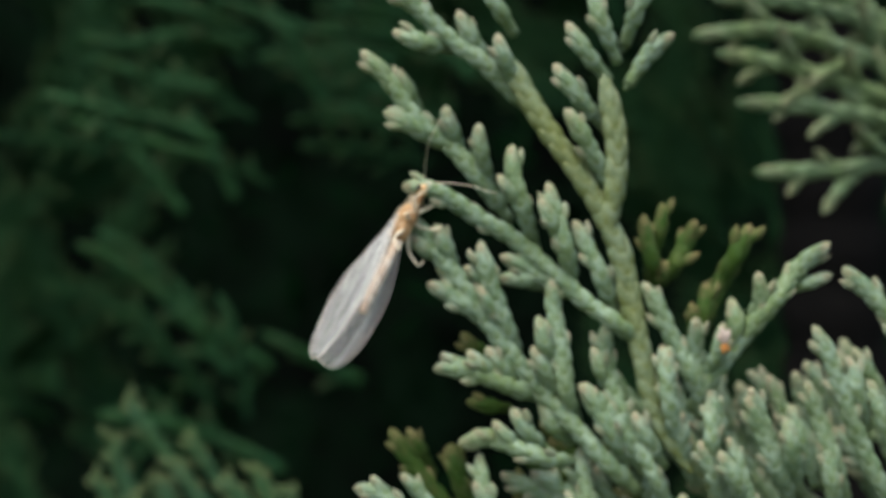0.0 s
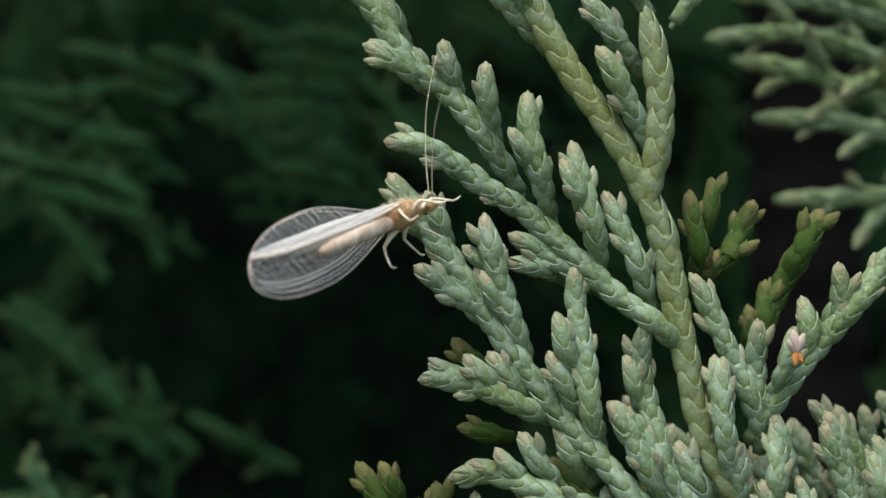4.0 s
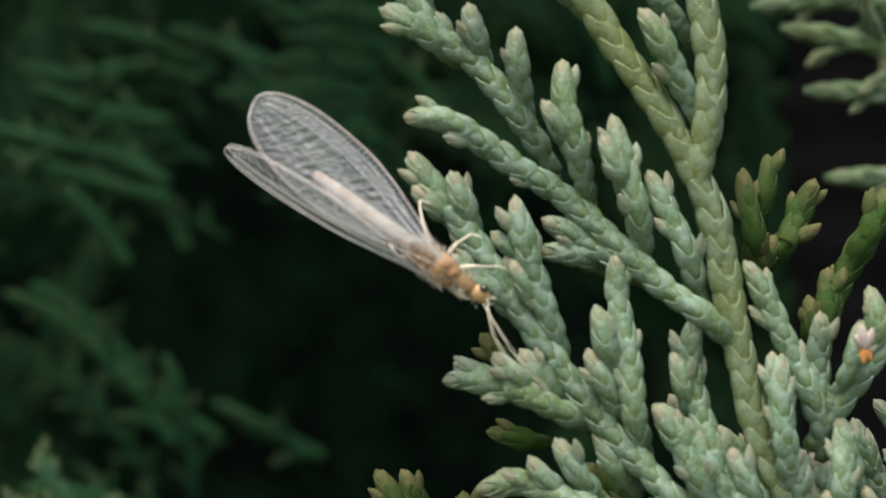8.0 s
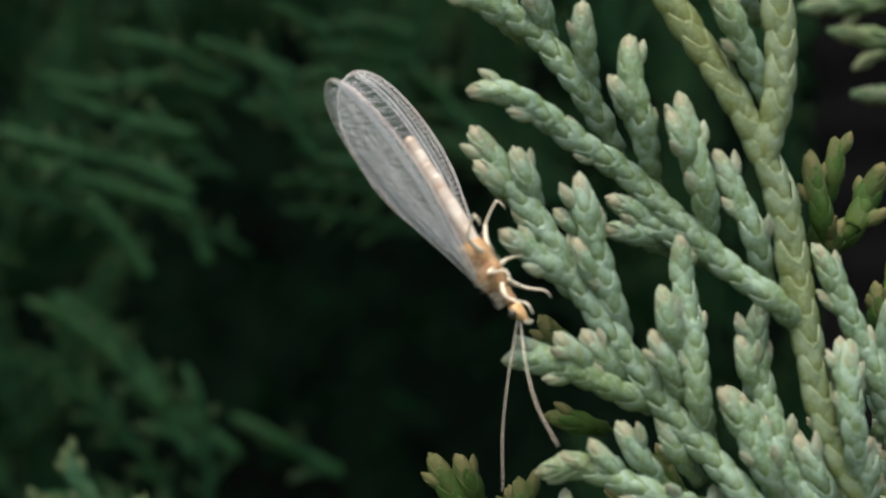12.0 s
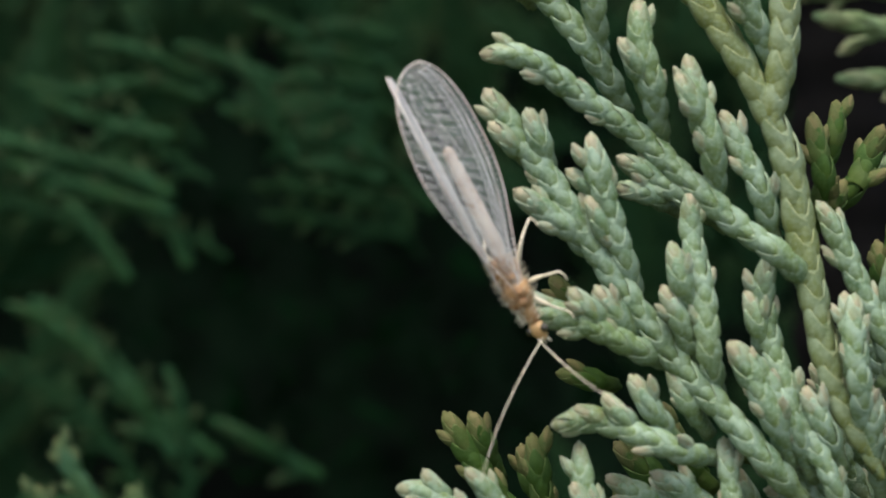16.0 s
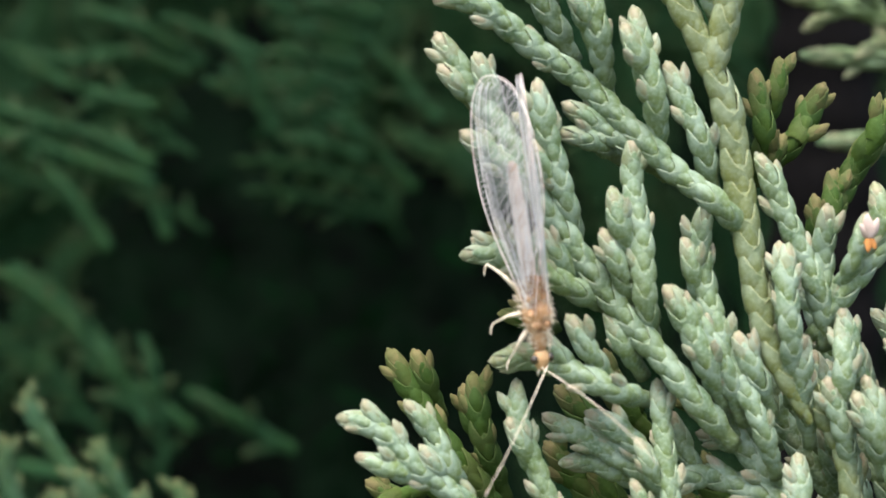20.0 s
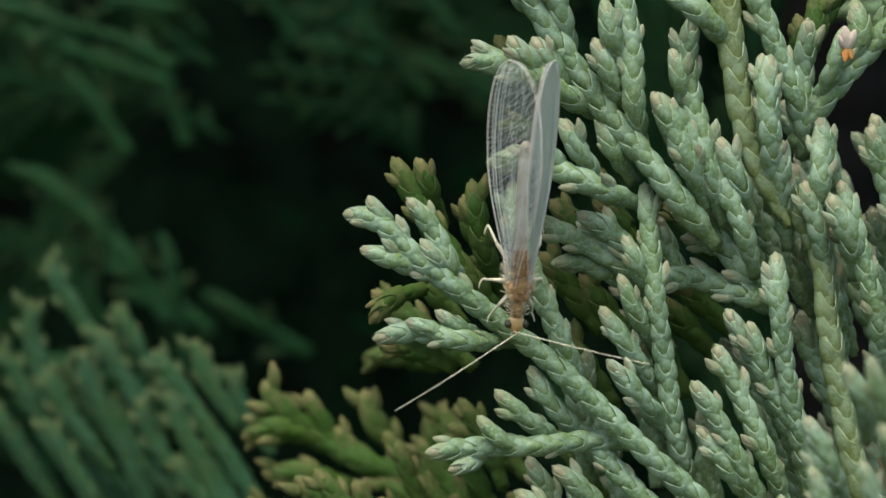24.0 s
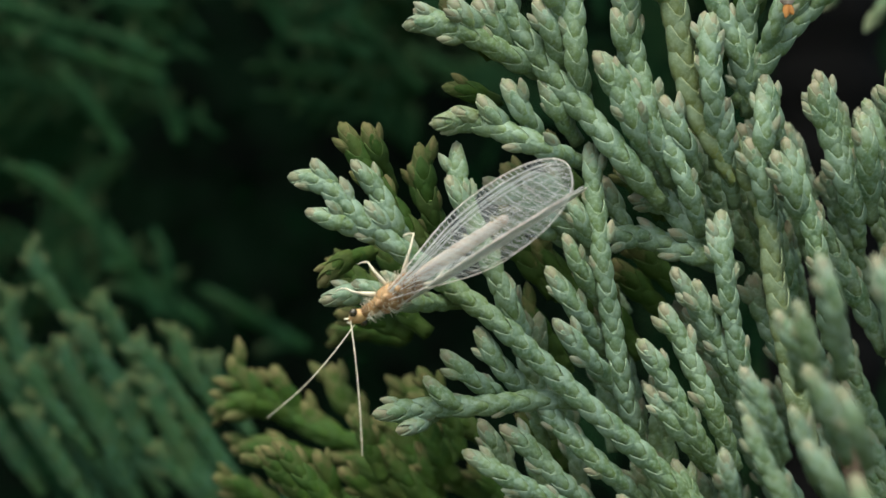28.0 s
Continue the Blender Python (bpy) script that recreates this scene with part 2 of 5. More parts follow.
def leaf_sites(line, length, width, gap, rnd, lean=0.0):
    """Where the scales of a branchlet sit: (kind, base point, three axes, size, browning), from tip to base."""
    run = np.concatenate([[0], np.cumsum(np.linalg.norm(np.diff(line, axis=0), axis=1))])
    tang = -np.gradient(line, axis=0)
    tang /= np.linalg.norm(tang, axis=1)[:, None]
    s, k = 0.50 * width, 0
    while s < length:
        p = np.array([np.interp(s, run, line[:, i]) for i in range(3)])
        t = np.array([np.interp(s, run, tang[:, i]) for i in range(3)])
        t /= np.linalg.norm(t)
        turn = lean + 0.16 * math.sin(s * 0.35 + lean * 9)
        n = np.array([math.sin(turn), -math.cos(turn), 0.0])
        n -= t * n.dot(t)
        n /= np.linalg.norm(n)
        side = np.cross(n, t)
        grow = width * min(1.0, 0.76 + 0.12 * s / width) * (1 + rnd.uniform(-0.06, 0.06))
        grow *= min(1.0, 0.45 + 0.55 * (length - s) / (3.0 * width))
        brown = 0.85 if s < 0.75 * width else (0.45 if s < 1.35 * width else rnd.choice((0.0, 0.0, 0.06, 0.18)))
        if k % 2 == 0:
            sites = (("face", n, side, 0.0), ("back", -n, -side, 0.0))
        else:
            sites = (("side", side, -n, 0.02), ("side", -side, n, 0.02))
        for kind, out, wide, off in sites:
            tilt = rnd.uniform(-0.05, 0.05)
            close = 0.16 * max(0.0, 1.6 - s / width)        # the last scales close over the bud
            ax = t + out * ((0.02 if kind == "side" else 0.01) - close) + wide * tilt
            ax /= np.linalg.norm(ax)
            up = out - ax * out.dot(ax)
            up /= np.linalg.norm(up)
            yield kind, p - t * 1.32 * grow + out * off * grow, ax, np.cross(up, ax), up, grow, brown
        s += gap * width * (0.70 if s < 2.0 * width else 1.0) * rnd.uniform(0.92, 1.08)
        k += 1


def gather(sites, face, side, verts, faces, rim, bud):
    """Adds the scales to growing lists."""
    for kind, base, ax, wide, up, size, brown in sites:
        v, f, r = side if kind == "side" else face
        at0 = len(verts)
        verts.extend(base + size * (v[:, :1] * ax + v[:, 1:2] * wide + v[:, 2:] * up))
        faces.extend(tuple(i + at0 for i in q) for q in f)
        rim.extend(r)
        bud.extend([brown] * len(v))


single = {}


def single_leaf(kind, brown):
    """The shared mesh of a lone scale leaf, by kind and browning."""
    step = 2 if brown > 0.7 else 1 if brown > 0.3 else 0
    if (kind, step) not in single:
        v, f, r = SIDE if kind == "side" else FACE
        single[kind, step] = mesh_of("scale_leaf", v * MM, f, leaf_green_loose, r, [(0.05, 0.34, 0.80)[step]] * len(v))
    return single[kind, step]


dice = random.Random(7)
sprigs = []


def home(points):
    """The sprig that a branchlet grows from: a long one starts its own, a short one joins the nearest."""
    if len(points) >= 5 or not sprigs:
        x, z = points[-1]
        ob = thing("evergreen_sprig", at(x, 0.3, z), "grey-green scaly evergreen sprig with browned blunt tips", "foliage", "sprigs of the lit spray")
        sprigs.append((ob, smooth_line([(x, 0, z) for x, z in points], 0.5)[0]))
        return ob
    base = np.array((points[-1][0], 0, points[-1][1]))
    return min(sprigs, key=lambda q: np.min(np.linalg.norm(q[1] - base, axis=1)))[0]


def twig(dark, depth, width, *points, joined=None):
    """A flat branchlet of overlapping scales through plan points, tip first. The lit ones carry their scales as single leaves."""
    pts = [(x, depth + 0.5 * math.sin(x * 0.9 + z * 0.6), z) for x, z in points]
    x, y, z = pts[-1]
    pts[-1] = (x, y + (1.5 if depth < 8 else 0.0), z)
    line, length = smooth_line(pts, 0.5)
    # branchlets behind wear the shade-darkened copies of the leaf colour
    skin = leaf_cool_shade if depth > 45 else leaf_olive_shade if dark else leaf_green
    owner = joined or (under if dark else home(points))
    lean = dice.uniform(-0.25, 0.25)
    rad = [width * min(0.50, 0.30 + 0.10 * i) for i in range(len(line))]
    v, f = tube(line, rad, 8, 0.7)
    tan = [0.85 if i < 16 else 0.1 for i in range(len(v))]
    root = part("branchlet", mesh_of("branchlet", v * MM, f, skin, [-0.6] * len(v), tan), owner)
    root.location = Vector((0, 0, HIGH)) - owner.location
    sites = list(leaf_sites(line, length, width * TRIM, 0.84, dice, lean))
    hand = dice.choice((-1, 1))
    for run in (2.3, 4.3, 6.6, 9.0) if not dark else (1.8, 3.2, 4.8, 6.4):          # short side buds
        run *= dice.uniform(0.9, 1.15)
        if run > length - 2.0:
            break
        i = min(len(line) - 2, int(run / length * (len(line) - 1)))
        t = line[i - 1] - line[i + 1]
        t /= np.linalg.norm(t)
        out = np.array([-t[2], dice.uniform(-0.3, 0.1), t[0]]) * hand
        tip = line[i] + dice.uniform(1.5, 2.2) * width * (0.86 * t + 0.50 * out)
        sub, sl = smooth_line([tip, (tip + line[i]) / 2 + 0.15 * out, line[i]], 0.3)
        sites += [q for q in leaf_sites(sub, sl, width * 0.82, 0.7, dice, lean) if q[0] != "back"]
        hand = -hand
    if dark or joined:
        verts, faces, rim, bud = [], [], [], []
        gather(sites, FACE, SIDE, verts, faces, rim, bud)
        tagged(part("scale_leaves", mesh_of("scale_leaves", np.array(verts) * MM, faces, skin, rim, bud), root), kind="stuff")
        return
    for kind, base, ax, wide, up, size, brown in sites:
        leaf = part("scale_leaf", single_leaf(kind, brown), root)
        m = Matrix((tuple(ax), tuple(wide), tuple(up))).transposed().to_4x4() @ Matrix.Scale(size, 4)
        m.translation = Vector(base) * MM
        leaf.matrix_basis = m


TRIM = 0.84


def axis(depth, width, *points):
    """A stout young stem with long, clasping scales, tip first."""
    width *= 0.76
    line, length = smooth_line([(x, depth, z) for x, z in points], 0.8)
    spray = thing("evergreen_shoot", at(points[-1][0], depth, points[-1][1]), "yellow-green evergreen shoot clad in long clasping scales", "foliage", "stems of the lit spray")
    rad = [width * (0.30 + 0.12 * i / len(line)) for i in range(len(line))]
    v, f = tube(line, rad, 10, 0.6)
    stem = part("stem", mesh_of("stem", v * MM, f, stem_green), spray, "yellow-green young stem with clasping scales")
    stem.location = Vector((0, 0, HIGH)) - spray.location
    for kind, base, ax, wide, up, size, brown in leaf_sites(line, length, width * 0.95, 0.74, dice, 0.35):
        leaf = part("clasping_scale", stem_leaf[kind == "side"], stem)
        m = Matrix((tuple(ax), tuple(wide), tuple(up))).transposed().to_4x4() @ Matrix.Scale(size, 4)
        m.translation = Vector(base) * MM
        leaf.matrix_basis = m


leaf_stem = foliage("stem_scale_leaf", (0.078, 0.115, 0.040), (0.122, 0.158, 0.064), (0.21, 0.27, 0.165), (0.36, 0.37, 0.18), (0.3, 0.24, 0.12), True)
stem_leaf = [mesh_of("clasping_scale", q[0] * (1.1, 1.0, 1.0) * MM, q[1], leaf_stem, q[2], [0.0] * len(q[2])) for q in (FACE, SIDE)]

# ---- ground and hedge mass ----
_k = Mat("soil", 0.95, 0.1)
_k.colour(_k.mix(_k.noise(3), (0.035, 0.028, 0.02), (0.05, 0.07, 0.025))).bump(_k.noise(40), 0.6, 0.01)
ground = tagged(new("ground", mesh_of("ground", [(-400, -400, 0), (400, -400, 0), (400, 400, 0), (-400, 400, 0)], [(0, 1, 2, 3)], _k.m, smooth=False)), "bare soil and short grass under the hedge", "ground", "", "structure")
# deep shade inside the hedge is painted in as blotchy near-black
_k = Mat("hedge_painted_shade", 0.95, 0.05)
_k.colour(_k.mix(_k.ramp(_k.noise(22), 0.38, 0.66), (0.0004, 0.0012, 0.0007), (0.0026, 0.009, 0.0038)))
def hedge_point(x, y, z):
    """A point on the lumpy outside of the hedge."""
    lump = 0.05 * noise.noise(Vector((x * 4, y * 4, z * 4)))
    return (x + lump * (abs(x) > 1.9), y + lump, z + lump * (z > 2.2))


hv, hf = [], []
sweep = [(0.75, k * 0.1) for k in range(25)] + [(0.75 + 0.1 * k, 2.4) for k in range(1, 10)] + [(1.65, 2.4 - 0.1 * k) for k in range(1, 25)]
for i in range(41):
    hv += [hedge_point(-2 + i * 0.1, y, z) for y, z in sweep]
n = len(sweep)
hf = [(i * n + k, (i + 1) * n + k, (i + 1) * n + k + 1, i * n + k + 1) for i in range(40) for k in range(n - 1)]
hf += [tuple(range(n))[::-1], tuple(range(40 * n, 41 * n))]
hedge = tagged(new("backdrop_hedge", mesh_of("backdrop_hedge", hv, hf, _k.m)), "evergreen hedge mass, its deep inner shade painted near-black", "hedge", "", "structure")

# leaf tufts over the hedge, near-black to stand for its inner shade
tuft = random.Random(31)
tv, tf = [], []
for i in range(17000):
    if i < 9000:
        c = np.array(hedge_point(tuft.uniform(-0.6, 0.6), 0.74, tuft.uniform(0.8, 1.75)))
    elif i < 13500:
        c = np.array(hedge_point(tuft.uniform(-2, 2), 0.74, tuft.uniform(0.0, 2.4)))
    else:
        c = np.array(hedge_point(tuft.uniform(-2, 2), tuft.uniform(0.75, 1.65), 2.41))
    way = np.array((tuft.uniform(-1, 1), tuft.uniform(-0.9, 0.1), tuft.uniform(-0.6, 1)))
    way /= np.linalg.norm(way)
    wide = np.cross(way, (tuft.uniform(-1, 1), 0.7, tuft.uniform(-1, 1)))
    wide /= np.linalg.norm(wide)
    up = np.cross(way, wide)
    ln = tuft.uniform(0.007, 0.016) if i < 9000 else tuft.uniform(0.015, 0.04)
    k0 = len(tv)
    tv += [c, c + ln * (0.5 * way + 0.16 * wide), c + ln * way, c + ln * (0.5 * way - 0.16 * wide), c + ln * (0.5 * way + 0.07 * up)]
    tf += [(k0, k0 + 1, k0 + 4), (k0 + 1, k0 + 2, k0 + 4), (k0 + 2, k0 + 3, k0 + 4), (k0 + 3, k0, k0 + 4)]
tagged(part("leaf_tufts", mesh_of("leaf_tufts", tv, tf, leaf_deep_shade, [0.0] * len(tv), [0.0] * len(tv), smooth=False), hedge, "dense leaf tufts, deep shade painted into their near-black green"), kind="stuff")

# ---- woody branches that carry the sprays ----
def woody(label, *rows, skin=None):
    pts, radii = [r[:3] for r in rows], [r[3] for r in rows]
    line, _ = smooth_line(pts, 4.0)
    rad = np.interp(np.linspace(0, 1, len(line)), np.linspace(0, 1, len(radii)), radii)
    rad = rad * (1 + 0.08 * np.sin(np.arange(len(line)) * 1.7))
    v, f = tube(line, rad, 12)
    ob = new("woody_branch", mesh_of("woody_branch", v * MM, f, skin or bark))
    ob.location = (0, 0, HIGH)
    return tagged(ob, label, "branch")


woody("trunk of the evergreen shrub rising from the ground, deep shade painted near-black", (92, 236, -1201, 22), (90, 232, -600, 19), (87, 228, -150, 16), (84, 224, 20, 14), (82, 222, 120, 12), (80, 222, 320, 8), skin=bark_shade)
woody("thin brown branch carrying the lit spray", (86, 214, -160, 3.0), (64, 90, -120, 2.2), (40, 20, -70, 1.6), (29, 2, -37, 0.9), (27, 1.2, -30, 0.7))
woody("thin brown branch carrying the dark lower sprays", (85, 213, -175, 3.0), (44, 90, -135, 2.0), (14, 30, -90, 1.5), (2, 16, -64, 1.0), (-3, 12, -52, 0.7))

# ---- the lit spray and the darker ones behind ----
under = thing("evergreen_spray", at(0, 8, -45), "dark green evergreen spray behind, shade darkened into its leaf colour", "foliage", "evergreen sprays")
axis(0.6, 1.5, (6.4, 17.9), (8.4, 13.9), (10.1, 11.1), (12.0, 8.3), (13.7, 5.1), (15.0, 1.9), (15.6, -1.5), (16.3, -5.5), (17.6, -11.0), (19.9, -15.6))
twig(False, 0.2, 1.0, (-2.6, 23.9), (-0.3, 21.8), (2.1, 19.4), (4.8, 17.3), (8.2, 13.6))
twig(False, 0.2, 1.0, (-2.5, 20.2), (-0.3, 19.3), (2.1, 18.8))
twig(False, 0.3, 1.0, (2.7, 21.6), (3.7, 19.4), (5.2, 16.6))
twig(False, 0.1, 1.0, (5.7, 19.6), (6.3, 17.5), (7.6, 14.8))
twig(False, -0.2, 1.0, (4.5, 24.2), (5.8, 21.9), (7.1, 19.7))
twig(False, 0.0, 1.0, (11.3, 20.3), (12.6, 18.1), (14.5, 15.8))
twig(False, 0.0, 1.0, (10.2, 17.1), (11.8, 14.8), (14.2, 12.0))
twig(False, -0.2, 1.0, (11.0, 13.5), (12.2, 11.4), (14.3, 7.3))
twig(False, 0.0, 1.0, (19.5, 19.1), (17.7, 17.7), (16.0, 15.3))
twig(False, 0.0, 0.9, (13.2, 23.0), (14.0, 20.3), (15.3, 17.1))
twig(False, 0.3, 1.0, (18.4, 23.7), (17.0, 21.5), (15.9, 18.5))
twig(False, 0.5, 1.0, (-5.1, 18.8), (-3.2, 16.6), (-0.8, 13.1), (1.8, 10.9), (4.0, 8.1), (6.3, 4.8))
twig(False, 0.2, 0.9, (-3.4, 13.9), (-1.1, 12.5), (0.8, 11.1))
twig(False, 0.7, 0.9, (-2.3, 17.3), (-1.6, 15.7), (-0.6, 13.5))
twig(False, 0.3, 0.95, (1.4, 14.1), (1.8, 12.3), (2.6, 10.1))
twig(False, 0.1, 0.95, (4.0, 12.6), (4.1, 10.4), (4.8, 7.4))
axis(0.3, 1.5, (14.1, 15.8), (14.6, 13.2), (14.9, 10.7), (14.8, 7.9), (14.3, 5.0), (14.1, 3.1))
twig(False, 0.6, 1.0, (31.4, 2.1), (29.1, 0.1), (27.1, -2.3), (24.8, -5.0), (22.4, -7.8), (20.4, -11.1))
twig(False, 0.4, 0.95, (25.8, 0.0), (26.0, -2.4), (24.7, -5.1))
twig(False, 0.3, 0.95, (23.7, -2.1), (24.0, -4.3), (22.9, -7.3))
twig(False, 0.8, 0.8, (31.7, -0.4), (29.9, -1.1), (28.0, -1.7))
twig(False, 0.0, 0.9, (22.9, -4.0), (22.3, -6.5), (21.5, -9.2))
twig(False, 0.9, 1.0, (32.7, 0.1), (34.4, -1.7), (36.3, -4.1), (37.7, -8.1), (38.7, -12.2))
twig(False, 0.4, 1.0, (30.2, -4.5), (31.3, -7.0), (32.4, -10.2), (33.7, -13.9), (35.3, -17.5), (37.1, -21.3))
twig(False, 0.5, 1.0, (32.9, -7.1), (33.5, -9.7), (34.6, -13.2))
twig(False, 0.4, 1.0, (29.6, -9.0), (30.5, -11.9), (31.5, -15.1), (32.8, -18.8))
twig(False, 0.0, 1.0, (24.7, -9.9), (25.7, -12.6), (26.9, -15.8), (28.2, -18.8))
twig(False, 0.1, 1.0, (27.7, -11.8), (28.1, -14.5), (29.0, -18.2))
twig(False, 0.6, 1.0, (34.6, -9.1), (35.6, -12.1), (36.8, -15.8))
twig(False, 0.3, 1.0, (21.9, -9.9), (21.8, -13.4), (21.8, -17.6))
twig(False, -0.2, 1.0, (22.3, -14.2), (23.5, -16.6), (24.6, -19.1))
twig(False, 0.6, 1.0, (36.5, -3.9), (37.4, -7.1), (38.6, -10.8))
twig(True, 4.5, 1.1, (26.1, 3.5), (24.8, 1.2), (23.4, -1.5), (21.8, -4.3), (20.5, -7.5))
twig(True, 4.5, 1.0, (24.0, 0.9), (23.5, -1.5), (22.5, -3.4))
twig(True, 4.2, 1.0, (22.3, -1.1), (22.0, -3.8), (21.5, -6.6))
twig(True, 4.2, 0.9, (21.0, -2.7), (21.2, -4.7), (21.0, -6.6))
twig(False, 0.3, 1.0, (-2.2, 7.9), (-0.6, 7.8), (0.9, 7.2), (3.7, 5.2), (6.5, 3.4), (9.3, 0.8), (12.0, -1.8), (14.5, -3.7), (16.9, -6.0))
twig(False, 0.1, 1.0, (6.6, 10.8), (6.6, 8.8), (7.3, 5.9), (8.2, 2.4))
twig(False, -0.4, 0.9, (5.5, 8.5), (6.3, 7.1), (7.3, 5.2))
twig(False, 0.2, 1.0, (9.4, 7.7), (9.8, 5.5), (10.6, 2.4), (11.2, -1.1))
twig(False, -0.3, 0.9, (8.7, 6.5), (9.5, 4.7), (10.4, 2.7))
twig(False, 0.5, 1.0, (11.4, 4.6), (12.3, 2.6), (13.4, 0.1), (14.5, -3.1))
twig(False, -0.1, 1.05, (-2.0, 5.8), (-0.4, 3.5), (1.4, 1.0), (3.5, -2.2), (5.2, -4.9), (7.0, -7.3), (8.9, -9.8), (11.1, -12.2), (13.5, -15.0), (15.9, -17.5))
twig(False, 0.0, 0.95, (0.3, 4.7), (1.1, 2.6), (1.9, 0.2))
twig(False, -0.4, 0.9, (-1.8, 3.9), (-0.7, 2.9), (0.3, 2.0))
twig(False, 0.1, 1.0, (3.8, 3.2), (4.2, 1.1), (4.9, -1.3), (5.8, -4.1), (6.7, -7.0))
twig(False, 0.4, 0.85, (2.6, 1.3), (3.6, 0.4), (4.7, -0.6))
twig(False, -0.4, 0.9, (3.6, -0.3), (4.4, -1.9), (5.3, -3.8))
twig(False, -0.2, 1.0, (-0.4, 0.1), (0.9, -0.8), (2.6, -2.0), (4.6, -3.9))
twig(False, 0.6, 1.0, (5.5, 2.0), (7.4, 1.0), (9.6, -0.3), (11.9, -1.9))
twig(False, 0.8, 0.9, (5.2, 0.3), (7.1, -0.0), (9.3, -0.9))
twig(False, 0.0, 1.0, (9.5, 0.0), (9.5, -2.3), (10.0, -5.8), (10.3, -9.2), (11.2, -12.1))
twig(False, -0.3, 0.95, (8.2, -2.9), (8.7, -5.0), (9.8, -7.5))
twig(False, -0.3, 0.95, (7.7, -5.3), (8.7, -7.3), (10.2, -9.8))
twig(False, -0.2, 1.0, (-0.2, -6.9), (1.5, -6.8), (4.0, -7.6), (6.3, -8.7), (8.8, -9.8))
twig(False, 0.2, 0.9, (0.4, -5.9), (1.7, -6.5), (3.1, -7.3))
twig(False, -0.5, 0.95, (2.5, -5.4), (3.7, -6.7), (4.9, -8.1))
twig(False, -0.3, 0.95, (4.0, -5.3), (5.3, -6.9), (6.9, -8.7))
twig(False, 0.2, 1.0, (13.7, -3.6), (13.5, -5.9), (14.0, -8.7), (14.9, -11.9), (15.7, -14.4))
twig(False, -0.1, 0.9, (12.6, -5.5), (13.1, -7.4), (14.0, -9.7))
twig(False, -0.1, 1.0, (11.4, -8.4), (12.5, -10.2), (13.7, -12.6), (15.2, -15.3))
twig(False, -0.2, 1.0, (1.6, -12.9), (3.9, -12.6), (6.3, -13.4), (8.8, -14.4), (11.1, -15.0))
twig(False, -0.5, 0.9, (2.8, -12.0), (3.9, -12.4), (5.2, -13.1))
twig(False, -0.3, 0.9, (4.4, -11.2), (5.4, -12.5), (7.0, -13.6))
twig(False, -0.2, 0.95, (5.9, -10.2), (7.0, -12.0), (8.8, -14.2))
twig(False, 0.0, 0.95, (8.2, -9.8), (9.2, -11.7), (10.7, -13.7))
twig(False, 0.3, 1.0, (16.8, -0.6), (17.8, -2.4), (19.1, -5.4), (20.3, -8.1), (21.7, -11.1))
twig(False, 0.6, 1.0, (20.8, -3.5), (20.8, -6.1), (20.9, -8.9), (21.2, -11.8))
twig(False, -0.2, 1.0, (18.5, -5.8), (18.3, -8.5), (18.7, -11.6), (19.3, -15.1))
twig(False, -0.4, 1.0, (15.5, -10.9), (16.6, -13.0), (18.1, -15.7))
twig(True, 3.5, 1.0, (17.2, 4.7), (17.4, 2.7), (17.8, 0.7), (17.7, -1.9))
twig(True, 3.5, 0.9, (18.8, 5.6), (18.6, 3.6), (17.9, 1.0))
twig(True, 3.8, 1.0, (21.5, 4.1), (20.7, 2.3), (19.7, 0.7), (17.9, -1.6))
twig(True, 3.8, 0.9, (19.0, 0.9), (18.5, -0.3), (17.7, -1.6))
axis(1.0, 1.3, (17.1, -7.5), (18.5, -10.6), (20.1, -14.1), (22.1, -17.2), (22.9, -22.0), (23.9, -26.8), (25.6, -33.7))
twig(False, -0.3, 0.97, (-7.0, -16.3), (-5.0, -16.7), (-2.8, -18.7), (0.0, -20.7), (2.8, -22.7), (5.6, -24.7), (8.5, -27.2), (11.5, -29.9), (15.0, -32.9), (17.8, -35.7), (21.2, -39.1))
twig(False, -0.5, 0.88, (-3.2, -15.3), (-1.8, -16.9), (-0.6, -19.0), (0.5, -20.8))
twig(False, -0.8, 0.84, (-5.9, -18.4), (-3.9, -19.0), (-1.7, -20.0))
twig(False, -0.2, 0.79, (-5.6, -15.3), (-4.7, -16.5), (-3.5, -17.8))
twig(False, -0.7, 0.75, (-2.3, -17.8), (-1.4, -18.8), (0.0, -20.3))
twig(False, -0.4, 0.88, (-4.9, -23.8), (-2.5, -23.3), (0.4, -23.7), (3.7, -23.8))
twig(False, -0.6, 0.75, (-3.0, -22.7), (-1.6, -23.1), (0.1, -23.6))
twig(False, -0.2, 0.75, (-1.2, -22.0), (0.0, -22.9), (1.8, -23.6))
twig(False, 0.3, 0.88, (3.1, -14.0), (3.3, -16.3), (4.6, -19.6), (6.2, -23.3), (7.7, -26.7))
twig(False, 0.1, 0.79, (2.6, -16.1), (3.6, -17.9), (4.8, -20.2))
twig(False, 0.3, 0.88, (5.7, -21.6), (6.6, -24.0), (8.0, -26.7))
twig(False, 0.6, 0.88, (11.3, -13.8), (11.7, -17.4), (12.1, -20.8), (12.9, -24.9), (13.8, -29.1), (15.2, -32.8))
twig(False, 0.3, 0.79, (10.0, -17.1), (10.8, -18.7), (12.0, -21.1))
twig(False, 0.0, 0.84, (9.8, -19.5), (10.9, -21.7), (12.4, -23.9))
twig(False, -0.2, 0.88, (8.8, -21.5), (10.5, -23.8), (12.7, -26.6))
twig(False, -0.2, 0.88, (9.3, -24.7), (11.3, -26.8), (13.7, -29.3))
